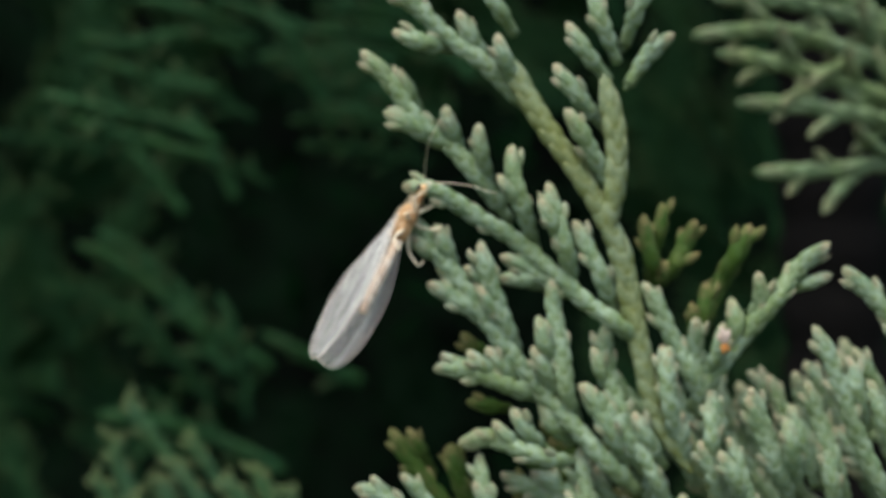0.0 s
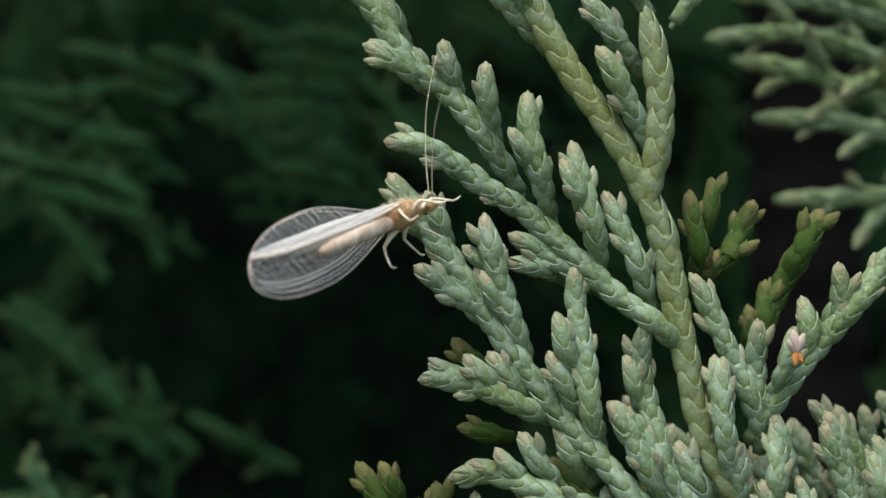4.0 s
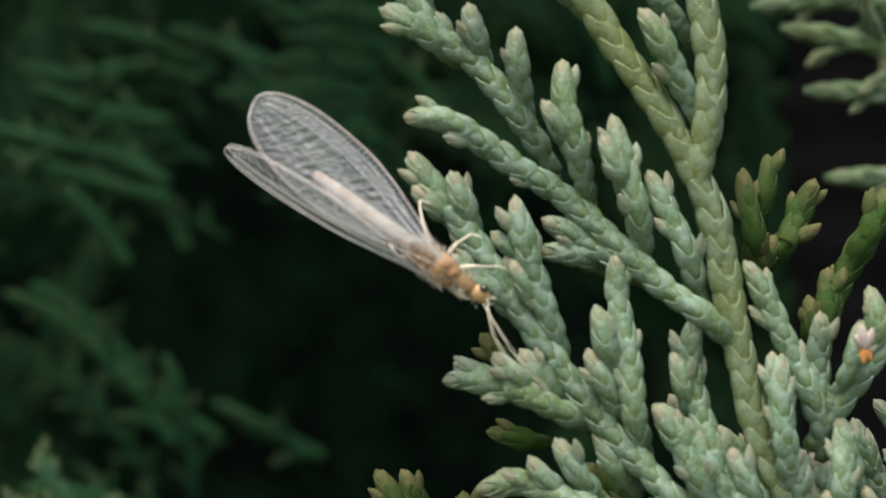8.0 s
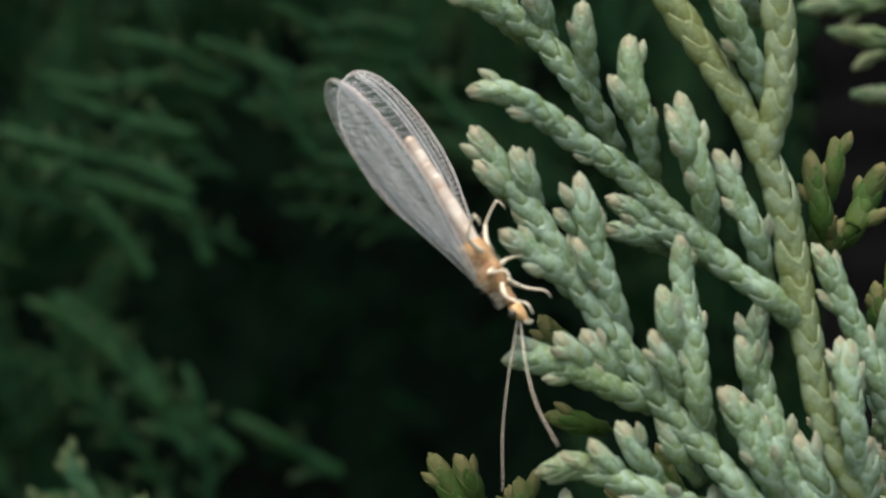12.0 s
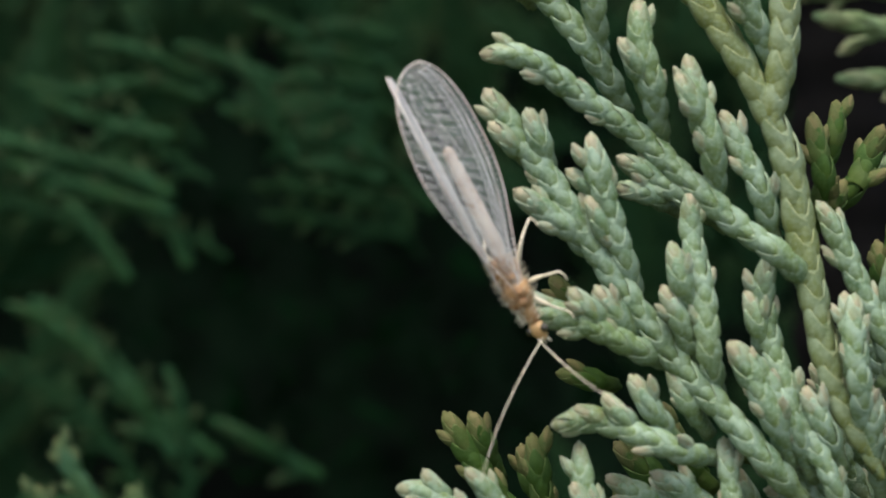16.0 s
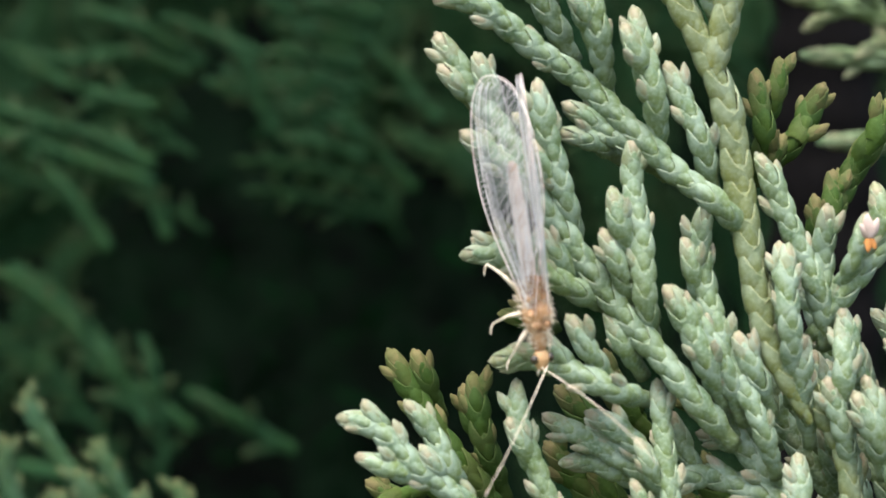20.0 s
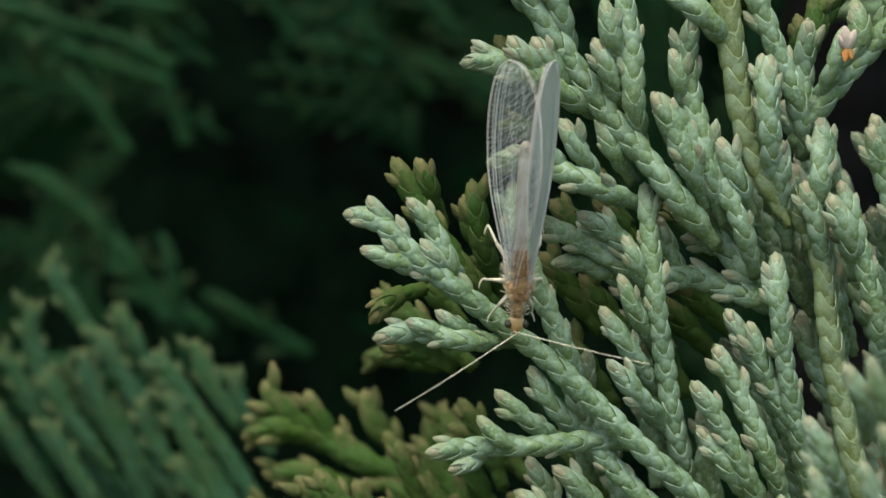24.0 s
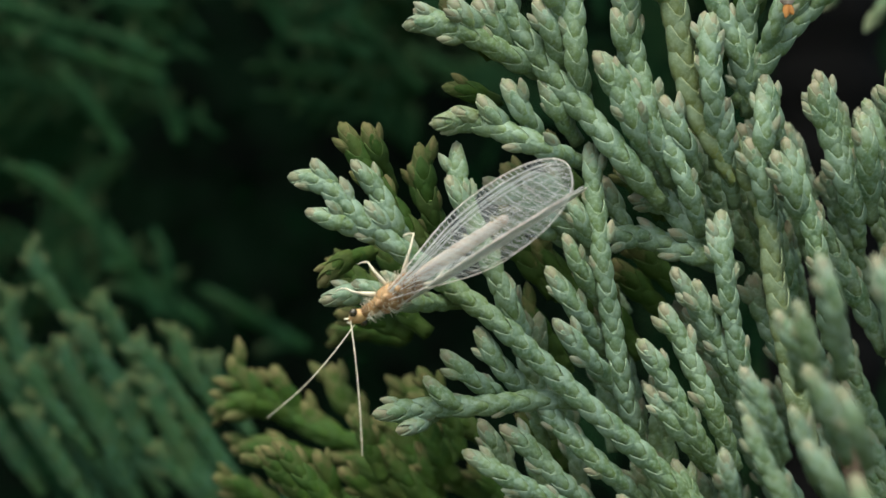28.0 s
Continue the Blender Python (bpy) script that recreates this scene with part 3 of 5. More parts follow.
twig(False, -0.4, 0.92, (-1.5, -30.6), (1.1, -30.3), (5.0, -29.9), (8.2, -29.6), (11.1, -29.8))
twig(False, -0.7, 0.79, (1.5, -28.3), (2.9, -29.6), (4.6, -30.1))
twig(False, -0.6, 0.84, (2.5, -26.7), (4.8, -28.6), (6.9, -29.9))
twig(False, -0.2, 0.88, (4.6, -25.3), (6.1, -27.6), (8.6, -29.9))
twig(False, -0.5, 0.79, (-0.1, -31.6), (1.1, -31.2), (2.6, -30.5))
twig(False, -0.3, 0.88, (6.2, -31.2), (8.3, -32.8), (10.2, -34.8), (13.3, -37.5))
twig(False, 0.0, 0.88, (8.2, -29.4), (10.0, -31.3), (12.4, -33.5), (15.1, -35.8))
twig(False, -0.5, 0.88, (4.0, -32.8), (6.1, -33.9), (8.5, -35.2), (11.6, -36.8), (15.0, -38.1))
twig(False, 0.2, 0.88, (14.5, -25.8), (16.3, -28.4), (17.9, -31.3), (20.0, -34.4))
twig(False, 0.0, 0.88, (15.0, -28.6), (16.9, -31.0), (19.0, -33.7))
twig(False, 0.3, 0.88, (15.9, -23.6), (17.4, -26.5), (19.1, -30.0), (20.9, -33.7))
twig(False, 0.4, 0.88, (16.6, -21.4), (18.3, -24.1), (20.3, -27.5), (21.6, -31.0))
twig(False, 0.2, 0.88, (19.4, -17.8), (19.5, -20.6), (20.2, -24.8), (21.3, -28.9), (22.3, -33.0))
twig(False, 0.3, 0.79, (18.6, -18.9), (19.5, -21.3), (20.1, -24.1))
twig(False, -12.0, 0.76, (18.5, -27.1), (19.4, -29.2), (20.7, -31.7))
twig(False, 0.2, 0.88, (14.7, -10.6), (15.7, -13.2), (17.2, -16.4), (18.4, -19.3))
twig(False, 0.1, 0.88, (11.6, -8.4), (13.2, -10.3), (15.0, -13.2), (16.4, -16.2))
twig(False, 0.4, 0.88, (18.1, -5.7), (18.4, -9.3), (19.0, -14.1))
twig(False, 0.2, 0.88, (19.4, -11.0), (19.5, -13.8), (20.6, -17.5))
twig(False, 0.3, 0.88, (23.2, -13.3), (24.3, -17.1), (25.7, -21.9), (26.6, -26.0))
twig(False, 0.3, 0.88, (24.9, -9.2), (26.0, -12.3), (27.4, -16.0), (28.5, -19.8))
twig(False, 0.5, 0.88, (28.1, -10.8), (29.0, -13.9), (30.3, -17.7))
twig(False, -22.3, 0.70, (19.5, -20.4), (20.2, -22.9), (21.1, -26.0))
twig(False, 0.3, 0.88, (20.8, -13.4), (21.9, -16.5), (23.4, -20.6))
twig(False, -19.5, 0.70, (19.2, -22.6), (20.1, -25.2), (21.1, -28.4))
twig(False, -27.5, 0.70, (19.4, -26.0), (20.1, -27.7), (21.1, -29.5))
twig(False, -25.1, 0.70, (21.4, -20.4), (22.0, -22.3), (22.7, -24.7))
twig(False, 0.4, 0.88, (30.9, -13.9), (31.3, -17.0), (32.0, -21.1))
twig(False, -19.0, 0.70, (19.4, -27.7), (20.0, -29.3), (20.9, -31.4))
twig(False, 0.3, 0.88, (21.8, -9.2), (22.4, -11.6), (23.3, -14.7))
twig(False, -27.5, 0.70, (21.4, -23.1), (22.0, -25.5), (22.7, -28.1))
twig(False, 0.2, 0.88, (17.9, -22.1), (19.0, -25.1), (20.8, -29.2))
twig(True, 4.5, 1.10, (-4.3, -12.6), (-3.2, -14.5), (-1.4, -17.3), (0.9, -20.1), (3.4, -23.4))
twig(True, 4.5, 0.99, (-2.8, -12.6), (-2.1, -14.1), (-1.0, -16.7))
twig(True, 4.9, 1.03, (0.7, -13.9), (1.1, -15.9), (1.7, -18.4), (3.1, -21.7))
twig(True, 4.9, 0.98, (2.0, -4.6), (3.1, -6.0), (5.3, -7.8))
twig(True, 3.4, 0.94, (2.3, -10.2), (3.9, -10.5), (5.7, -11.0))
twig(True, 3.2, 0.99, (-5.3, -23.0), (-4.0, -21.5), (-2.0, -20.8))
twig(True, 32.2, 1.31, (-6.9, -27.8), (-4.6, -27.3), (-0.8, -28.2))
twig(True, 33.5, 1.45, (-15.3, -30.1), (-13.6, -32.5), (-10.2, -34.9), (-5.9, -36.7), (-0.6, -38.5))
twig(True, 33.5, 1.45, (-11.7, -30.8), (-10.7, -32.9), (-8.8, -35.4))
twig(True, 33.5, 1.45, (-16.9, -34.8), (-14.1, -33.9), (-10.2, -34.9))
twig(True, 33.7, 1.44, (-9.2, -33.8), (-7.8, -35.4), (-4.9, -37.1))
twig(True, 33.7, 1.44, (-6.9, -30.6), (-6.1, -32.8), (-3.6, -36.1))
twig(True, 33.5, 1.45, (-15.0, -37.8), (-11.6, -37.6), (-7.4, -38.6))
twig(True, 33.9, 1.44, (-1.3, -32.1), (-0.8, -34.8), (1.2, -38.0))
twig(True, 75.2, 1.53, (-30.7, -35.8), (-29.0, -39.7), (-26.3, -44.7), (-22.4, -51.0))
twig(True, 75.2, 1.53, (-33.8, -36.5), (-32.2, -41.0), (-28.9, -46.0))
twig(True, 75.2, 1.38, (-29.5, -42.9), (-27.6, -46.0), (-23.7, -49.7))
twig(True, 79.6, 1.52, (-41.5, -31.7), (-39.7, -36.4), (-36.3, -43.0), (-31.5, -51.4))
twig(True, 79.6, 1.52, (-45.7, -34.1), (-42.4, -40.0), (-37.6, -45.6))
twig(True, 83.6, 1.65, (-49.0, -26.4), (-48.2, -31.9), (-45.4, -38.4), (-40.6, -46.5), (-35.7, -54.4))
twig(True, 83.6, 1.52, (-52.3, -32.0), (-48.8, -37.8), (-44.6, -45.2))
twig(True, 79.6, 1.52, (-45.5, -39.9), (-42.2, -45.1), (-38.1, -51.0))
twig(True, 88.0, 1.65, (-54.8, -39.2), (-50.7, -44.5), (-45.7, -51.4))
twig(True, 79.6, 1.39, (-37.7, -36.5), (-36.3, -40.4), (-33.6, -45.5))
twig(False, 0.0, 0.88, (13.4, -35.3), (15.1, -37.0), (17.3, -39.5))
twig(False, -0.2, 0.88, (11.2, -36.9), (13.1, -38.6), (15.2, -40.8))
twig(False, 0.2, 0.88, (16.9, -33.2), (18.3, -35.9), (20.0, -38.8))
twig(False, -7.0, 0.81, (18.3, -31.4), (18.8, -33.5), (19.6, -36.1))
twig(False, -13.7, 0.74, (18.1, -28.7), (19.1, -31.0), (20.3, -33.2), (21.4, -35.9))
twig(False, -12.4, 0.75, (18.3, -26.4), (19.6, -28.8), (21.0, -31.3))
twig(False, -23.0, 0.70, (18.9, -28.8), (20.2, -30.7), (21.6, -33.1))
twig(False, -27.6, 0.70, (19.9, -29.6), (20.7, -31.8), (21.7, -33.7))
twig(False, -22.7, 0.70, (19.1, -25.5), (20.2, -27.5), (21.5, -30.0))
twig(False, -16.4, 0.72, (19.0, -23.2), (20.0, -25.0), (20.8, -27.2))
twig(True, 75.2, 1.66, (-20.6, -48.4), (-17.3, -49.6), (-12.1, -51.6), (-7.0, -54.0))
twig(True, 75.2, 1.66, (-19.7, -55.1), (-15.8, -56.8), (-11.3, -59.3))
twig(True, 79.6, 1.66, (-11.0, -56.1), (-6.3, -57.2), (-1.1, -60.3))
twig(True, 88.0, 1.65, (-50.2, -36.8), (-46.8, -40.8), (-42.6, -44.6), (-37.7, -49.3), (-33.3, -54.0))
twig(True, 92.0, 1.65, (-43.7, -40.8), (-40.0, -43.5), (-35.8, -47.6), (-31.3, -52.3))
twig(True, 92.0, 1.65, (-40.9, -56.8), (-38.0, -60.2), (-34.4, -63.7))
twig(True, 88.0, 1.65, (-28.7, -53.8), (-25.1, -57.0), (-21.5, -60.4))
twig(True, 83.6, 1.52, (-47.0, -21.2), (-45.0, -25.1), (-41.5, -30.3), (-37.2, -36.2), (-32.3, -43.3))
twig(True, 83.6, 1.52, (-38.8, -26.5), (-36.7, -30.1), (-33.9, -34.8))
twig(True, 88.0, 1.65, (-45.6, -33.8), (-43.4, -37.8), (-39.9, -43.3))
twig(True, 33.4, 1.35, (-5.4, -37.4), (-3.1, -39.2), (0.8, -42.5))
twig(True, 33.4, 1.35, (-10.1, -39.5), (-6.9, -41.2), (-2.5, -43.4))
twig(True, 33.4, 1.35, (-16.3, -40.0), (-12.6, -41.8), (-8.6, -44.1))
twig(True, 33.0, 1.25, (-2.3, -34.4), (-0.3, -37.2), (2.7, -41.3))
twig(True, 33.0, 1.25, (-5.0, -33.9), (-3.1, -36.3), (-0.3, -39.0))
twig(True, 33.8, 1.33, (-0.5, -31.5), (0.9, -34.4), (3.5, -38.6))
twig(False, 1.5, 0.95, (7.3, -15.8), (9.1, -16.7), (10.5, -17.9), (11.4, -18.9), (12.3, -20.3))
twig(False, 2.0, 0.95, (6.3, -17.0), (7.7, -17.5), (9.5, -18.4), (10.9, -19.3), (12.0, -20.6))
twig(False, 2.2, 1.0, (12.2, -18.9), (13.4, -19.5), (14.8, -19.4), (16.6, -19.9), (18.8, -20.7), (21.3, -21.4))
twig(False, 2.6, 1.0, (13.7, -14.6), (15.5, -16.3), (17.0, -18.0), (18.5, -19.7), (20.3, -21.2))
twig(False, 2.6, 1.0, (16.1, -14.5), (17.3, -16.5), (18.1, -18.6), (19.6, -21.0))
twig(False, 3.0, 0.9, (14.2, -17.0), (15.6, -17.3), (17.1, -17.9), (18.7, -19.3))
twig(False, 2.6, 0.9, (12.5, -15.8), (13.1, -17.4), (13.8, -18.8), (14.9, -19.6))
twig(True, 9.0, 1.2, (5.7, -18.4), (7.6, -20.5), (10.0, -23.5))
twig(True, 9.0, 1.2, (8.4, -19.8), (9.9, -21.6), (12.3, -24.5))
twig(True, 10.0, 1.2, (13.8, -21.1), (15.8, -22.9), (18.2, -25.1))
twig(True, 10.0, 1.2, (14.9, -19.5), (17.3, -21.7), (19.7, -23.9))
twig(True, 9.0, 1.1, (8.5, -13.0), (9.7, -14.4), (11.6, -16.3))
twig(True, 10.0, 1.2, (13.1, -23.0), (14.4, -25.2), (16.0, -27.5))
twig(True, 9.0, 1.1, (13.9, -14.7), (15.4, -16.1), (17.0, -18.0))
twig(True, 10.0, 1.2, (7.4, -23.6), (9.0, -25.8), (11.0, -28.4))
twig(False, 2.0, 0.95, (4.9, -16.1), (6.2, -16.8), (7.9, -17.5), (9.5, -18.5), (11.5, -19.7))
twig(False, 2.2, 0.95, (7.7, -16.4), (9.2, -17.4), (10.5, -18.5), (12.2, -19.8))
twig(False, 2.4, 0.9, (6.0, -18.9), (7.6, -18.7), (9.3, -19.3), (11.2, -20.3))
twig(True, 9.0, 1.2, (6.3, -14.8), (8.1, -16.5), (10.3, -18.2))
twig(True, 9.0, 1.2, (9.2, -14.4), (10.6, -16.1), (12.4, -17.8))
twig(True, 8.0, 1.1, (0.3, -14.8), (1.0, -16.9), (2.5, -19.6))
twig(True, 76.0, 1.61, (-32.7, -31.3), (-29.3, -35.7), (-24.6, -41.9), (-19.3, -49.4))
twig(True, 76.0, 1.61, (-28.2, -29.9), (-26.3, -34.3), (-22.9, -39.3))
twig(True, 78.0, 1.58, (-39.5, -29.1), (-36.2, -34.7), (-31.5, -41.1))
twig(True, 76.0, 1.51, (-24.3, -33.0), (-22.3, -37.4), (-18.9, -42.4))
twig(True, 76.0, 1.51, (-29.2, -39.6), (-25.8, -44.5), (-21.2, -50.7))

# ---- a withered bud caught in the lit spray ----
_k = Mat("withered_scale", 0.7, 0.2)
withered_mat = _k.colour(_k.mix(_k.noise(1500), (0.30, 0.115, 0.03), (0.46, 0.22, 0.06))).bump(_k.noise(3000), 0.5, 0.00006).m
_k = Mat("bleached_husk", 0.75, 0.2)
husk_mat = _k.colour(_k.mix(_k.noise(1500), (0.42, 0.32, 0.26), (0.58, 0.48, 0.40))).bump(_k.noise(3000), 0.5, 0.00006).m
bud_thing = thing("withered_bud", at(22.8, -1.2, -5.3), "small orange-brown withered bud with a bleached husk", "bud")
for name, mat, turn, size in (("husk", husk_mat, 12, 0.62), ("husk", husk_mat, -20, 0.55), ("husk", husk_mat, 40, 0.45), ("dry_tip", withered_mat, 170, 0.42), ("dry_tip", withered_mat, 205, 0.36)):
    piece = part(name, mesh_of(name, FACE[0] * size * MM, FACE[1], mat, FACE[2], [0.0] * len(FACE[2])), bud_thing)
    a = radians(90 + turn)
    ax, up = Vector((math.cos(a), -0.1, math.sin(a))).normalized(), Vector((0, -1, 0))
    up = (up - ax * up.dot(ax)).normalized()
    piece.matrix_basis = Matrix((ax, up.cross(ax), up)).transposed().to_4x4()


# ---- a second, closer-packed layer behind the lit spray ----
behind = thing("evergreen_spray", at(32, 6, -48), "dense grey-green evergreen sprays packed behind the lit one", "foliage", "evergreen sprays")
pack = random.Random(11)
for i in range(95):
    x, z = pack.uniform(9, 44), pack.uniform(-56, -14)
    if z > -12 - 1.15 * (24 - x) and x < 24:
        continue
    a, ln, d = radians(pack.uniform(98, 128)), pack.uniform(8, 14), pack.uniform(5.0, 16.0)
    bend = radians(pack.uniform(-12, 12))
    mid = (x + 0.5 * ln * math.cos(a), z + 0.5 * ln * math.sin(a))
    twig(False, d, pack.uniform(0.9, 1.1), (mid[0] + 0.5 * ln * math.cos(a + bend), mid[1] + 0.5 * ln * math.sin(a + bend)), mid, (x, z), joined=behind)

shaded = thing("evergreen_spray", at(8, 18, -46), "olive-green evergreen sprays, painted darker for shade, filling the gaps behind the lit one", "foliage", "evergreen sprays")
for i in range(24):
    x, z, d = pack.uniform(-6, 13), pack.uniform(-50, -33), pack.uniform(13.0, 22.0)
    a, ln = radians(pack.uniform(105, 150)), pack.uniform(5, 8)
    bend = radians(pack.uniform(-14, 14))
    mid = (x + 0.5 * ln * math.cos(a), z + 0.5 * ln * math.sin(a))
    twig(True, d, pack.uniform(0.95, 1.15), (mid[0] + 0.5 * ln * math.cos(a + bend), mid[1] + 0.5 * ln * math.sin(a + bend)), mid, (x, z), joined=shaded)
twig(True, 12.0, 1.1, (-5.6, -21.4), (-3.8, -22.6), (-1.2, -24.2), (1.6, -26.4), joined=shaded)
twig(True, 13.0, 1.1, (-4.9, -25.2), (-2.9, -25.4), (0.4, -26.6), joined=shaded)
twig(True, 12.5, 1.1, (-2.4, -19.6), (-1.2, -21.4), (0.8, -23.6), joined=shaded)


# ---- blurred sprays deeper in the hedge ----
def frond(depth, width, *points):
    """A feathery branchlet of the deeper foliage, with short side shoots, tip first."""
    owner = far_right if points[0][0] > 15 and depth < 60 else far_left
    pts = [(x, depth + 2.0 * math.sin(x * 0.21 + z * 0.13), z) for x, z in points]
    line, length = smooth_line(pts, 1.0)
    verts, faces = tube(line, [width * min(0.5, 0.2 + 0.1 * i) for i in range(len(line))], 6, 0.7)
    verts, rim, bud = list(verts), [0.0] * len(verts), [0.0] * len(verts)
    gather(leaf_sites(line, length, width, 0.8, dice, dice.uniform(-0.5, 0.5)), FACE_FAR, SIDE_FAR, verts, faces, rim, bud)
    run, hand = 4.0 * width, 1
    while run < length - 1:
        i = int(run / length * (len(line) - 1))
        t = line[max(0, i - 1)] - line[min(len(line) - 1, i + 1)]
        t /= np.linalg.norm(t)
        s = np.array([-t[2], 0, t[0]]) * hand
        reach_out = min(10.0, 2.5 + 0.34 * run) * dice.uniform(0.7, 1.1)
        tip = line[i] + reach_out * (0.72 * t + 0.62 * s + np.array([0, dice.uniform(-0.4, 0.4), 0]))
        sub, ln = smooth_line([tip, (tip + line[i]) / 2 + 0.08 * reach_out * t, line[i]], 0.9)
        gather(leaf_sites(sub, ln, width * 0.85, 0.85, dice, dice.uniform(-0.5, 0.5)), FACE_FAR, SIDE_FAR, verts, faces, rim, bud)
        run += dice.uniform(1.6, 2.4) * width
        hand = -hand
    # the deeper frond gets the darker shade colour
    ob = part("frond", mesh_of("frond", np.array(verts) * MM, faces, leaf_pale if owner is far_right else leaf_half_shade if depth < 255 else leaf_shade, rim, bud), owner)
    tagged(ob, kind="stuff")
    ob.location = Vector((0, 0, HIGH)) - owner.location


far_right = thing("evergreen_spray", at(70, 90, 5), "soft green drooping evergreen fronds beyond the lit spray", "foliage", "evergreen sprays")
far_left = thing("evergreen_spray", at(10, 110, -20), "deep-green evergreen fronds in the hedge, shade darkened into their colour", "foliage", "evergreen sprays")
frond(58.0, 1.83, (29.5, 23.6), (38.4, 23.7), (46.5, 21.5), (54.7, 18.4), (62.0, 14.8))
frond(58.0, 1.83, (32.2, 21.5), (39.7, 19.6), (48.5, 16.6), (58.0, 12.8))
frond(58.0, 1.83, (34.5, 15.5), (41.6, 14.8), (49.8, 13.1), (59.4, 11.4))
frond(58.0, 1.83, (36.6, 7.1), (44.2, 7.1), (52.4, 7.7), (60.6, 8.6))
frond(58.0, 1.83, (31.7, 27.8), (39.9, 27.1), (48.7, 25.0), (56.8, 21.7))
frond(58.0, 1.83, (42.0, 29.8), (47.4, 27.6), (54.1, 23.5), (60.8, 18.9))
frond(58.0, 1.83, (36.6, 34.1), (44.8, 32.5), (54.2, 28.7))
frond(58.0, 1.83, (45.8, 18.1), (51.2, 15.8), (59.3, 13.5))
frond(260.0, 2.06, (-42.1, 38.3), (-34.1, 36.5), (-25.4, 34.0), (-15.4, 30.0))
frond(260.0, 1.92, (-46.5, 21.7), (-36.2, 22.1), (-24.5, 20.2), (-11.5, 16.7))
frond(260.0, 1.88, (-43.9, 15.0), (-33.6, 14.7), (-21.9, 12.8), (-10.3, 9.4))
frond(260.0, 2.24, (-114.6, -17.8), (-105.0, -21.1), (-94.8, -26.0), (-86.1, -32.2), (-76.1, -41.5), (-69.2, -52.2))
frond(260.0, 2.02, (-89.4, -23.9), (-84.6, -30.8), (-79.0, -38.4))
frond(260.0, 2.02, (-103.3, -16.7), (-96.1, -22.9), (-87.5, -30.7))
frond(260.0, 2.17, (-101.8, -59.4), (-92.1, -61.3), (-81.7, -63.8), (-69.9, -68.7))
frond(260.0, 2.03, (-88.4, -47.1), (-81.2, -53.3), (-74.2, -64.1))
frond(260.0, 2.02, (-65.3, -32.9), (-61.2, -42.0), (-60.3, -55.5))
frond(260.0, 2.22, (-126.5, 21.8), (-116.2, 20.0), (-104.4, 18.1), (-92.6, 15.4), (-81.0, 10.6))
frond(260.0, 2.02, (-110.7, 38.1), (-100.6, 33.3), (-89.1, 27.0), (-77.6, 19.3))
frond(260.0, 1.97, (-93.9, 47.6), (-85.4, 41.5), (-74.0, 33.7))
frond(260.0, 1.97, (-71.9, 14.6), (-63.2, 11.4), (-51.7, 5.1))
frond(260.0, 1.93, (-76.8, 36.8), (-66.7, 30.5), (-55.3, 22.8))
frond(260.0, 2.11, (-126.9, -63.9), (-122.6, -68.6), (-117.0, -76.4))
# fronds a little way into the hedge, painted less dark than the deepest shade
frond(230.0, 3.0, (-59.5, 50.2), (-44.9, 45.5), (-30.2, 38.3), (-17.9, 28.7))
frond(230.0, 3.0, (-49.6, 36.9), (-37.4, 32.1), (-22.7, 23.8))
frond(230.0, 3.0, (-32.8, 53.0), (-23.0, 44.5), (-10.6, 33.7))
frond(230.0, 3.0, (-22.8, 31.1), (-13.0, 23.9), (-3.1, 14.2))
frond(230.0, 3.0, (-77.8, 51.2), (-64.4, 47.7), (-49.7, 40.5))
frond(230.0, 3.0, (-42.6, 57.8), (-30.3, 50.6), (-18.1, 42.2))
frond(230.0, 3.0, (-18.1, 48.3), (-8.3, 39.8), (1.6, 28.9))
frond(215.0, 2.9, (-37.6, 35.1), (-26.4, 34.9), (-15.3, 33.5))
frond(215.0, 2.9, (-34.0, 29.5), (-25.3, 28.4), (-15.4, 26.6))
frond(215.0, 2.9, (-31.9, 41.8), (-23.8, 40.8), (-14.5, 39.0))
frond(215.0, 2.9, (-28.1, 46.7), (-20.0, 45.7), (-12.6, 43.6))
frond(215.0, 2.9, (-32.9, 23.2), (-23.6, 22.1), (-13.7, 19.5))
frond(215.0, 2.9, (-26.1, 52.3), (-18.7, 50.9), (-11.3, 48.3))
frond(215.0, 2.9, (-43.8, 37.7), (-37.7, 32.6), (-31.6, 23.8))
frond(215.0, 2.9, (-46.1, 45.2), (-40.0, 40.1), (-34.0, 31.3))
frond(205.0, 2.68, (-94.0, 28.2), (-86.1, 25.9), (-77.7, 23.5), (-65.6, 20.6), (-54.7, 15.8))
frond(210.0, 2.67, (-84.2, 36.3), (-76.2, 33.1), (-66.3, 29.9), (-55.2, 27.8))
frond(205.0, 2.68, (-92.3, 23.9), (-81.4, 20.0), (-69.3, 16.1), (-54.6, 12.1))
frond(202.0, 2.68, (-86.8, -5.4), (-79.0, -9.4), (-70.0, -16.1), (-60.5, -25.5), (-54.1, -35.3))
frond(204.0, 2.49, (-55.8, -17.8), (-52.9, -25.8), (-51.9, -35.7))
frond(200.0, 3.04, (-84.1, -43.7), (-70.8, -44.8), (-56.4, -50.2), (-43.3, -57.2))
frond(215.0, 2.47, (-35.7, 40.4), (-26.8, 39.3), (-16.8, 37.9))
frond(215.0, 2.47, (-37.3, 33.5), (-27.0, 32.5), (-16.3, 30.6))
frond(215.0, 2.47, (-33.6, 45.9), (-24.2, 44.3), (-15.4, 42.5))
frond(215.0, 2.47, (-29.7, 51.1), (-21.6, 49.3), (-14.1, 46.9))
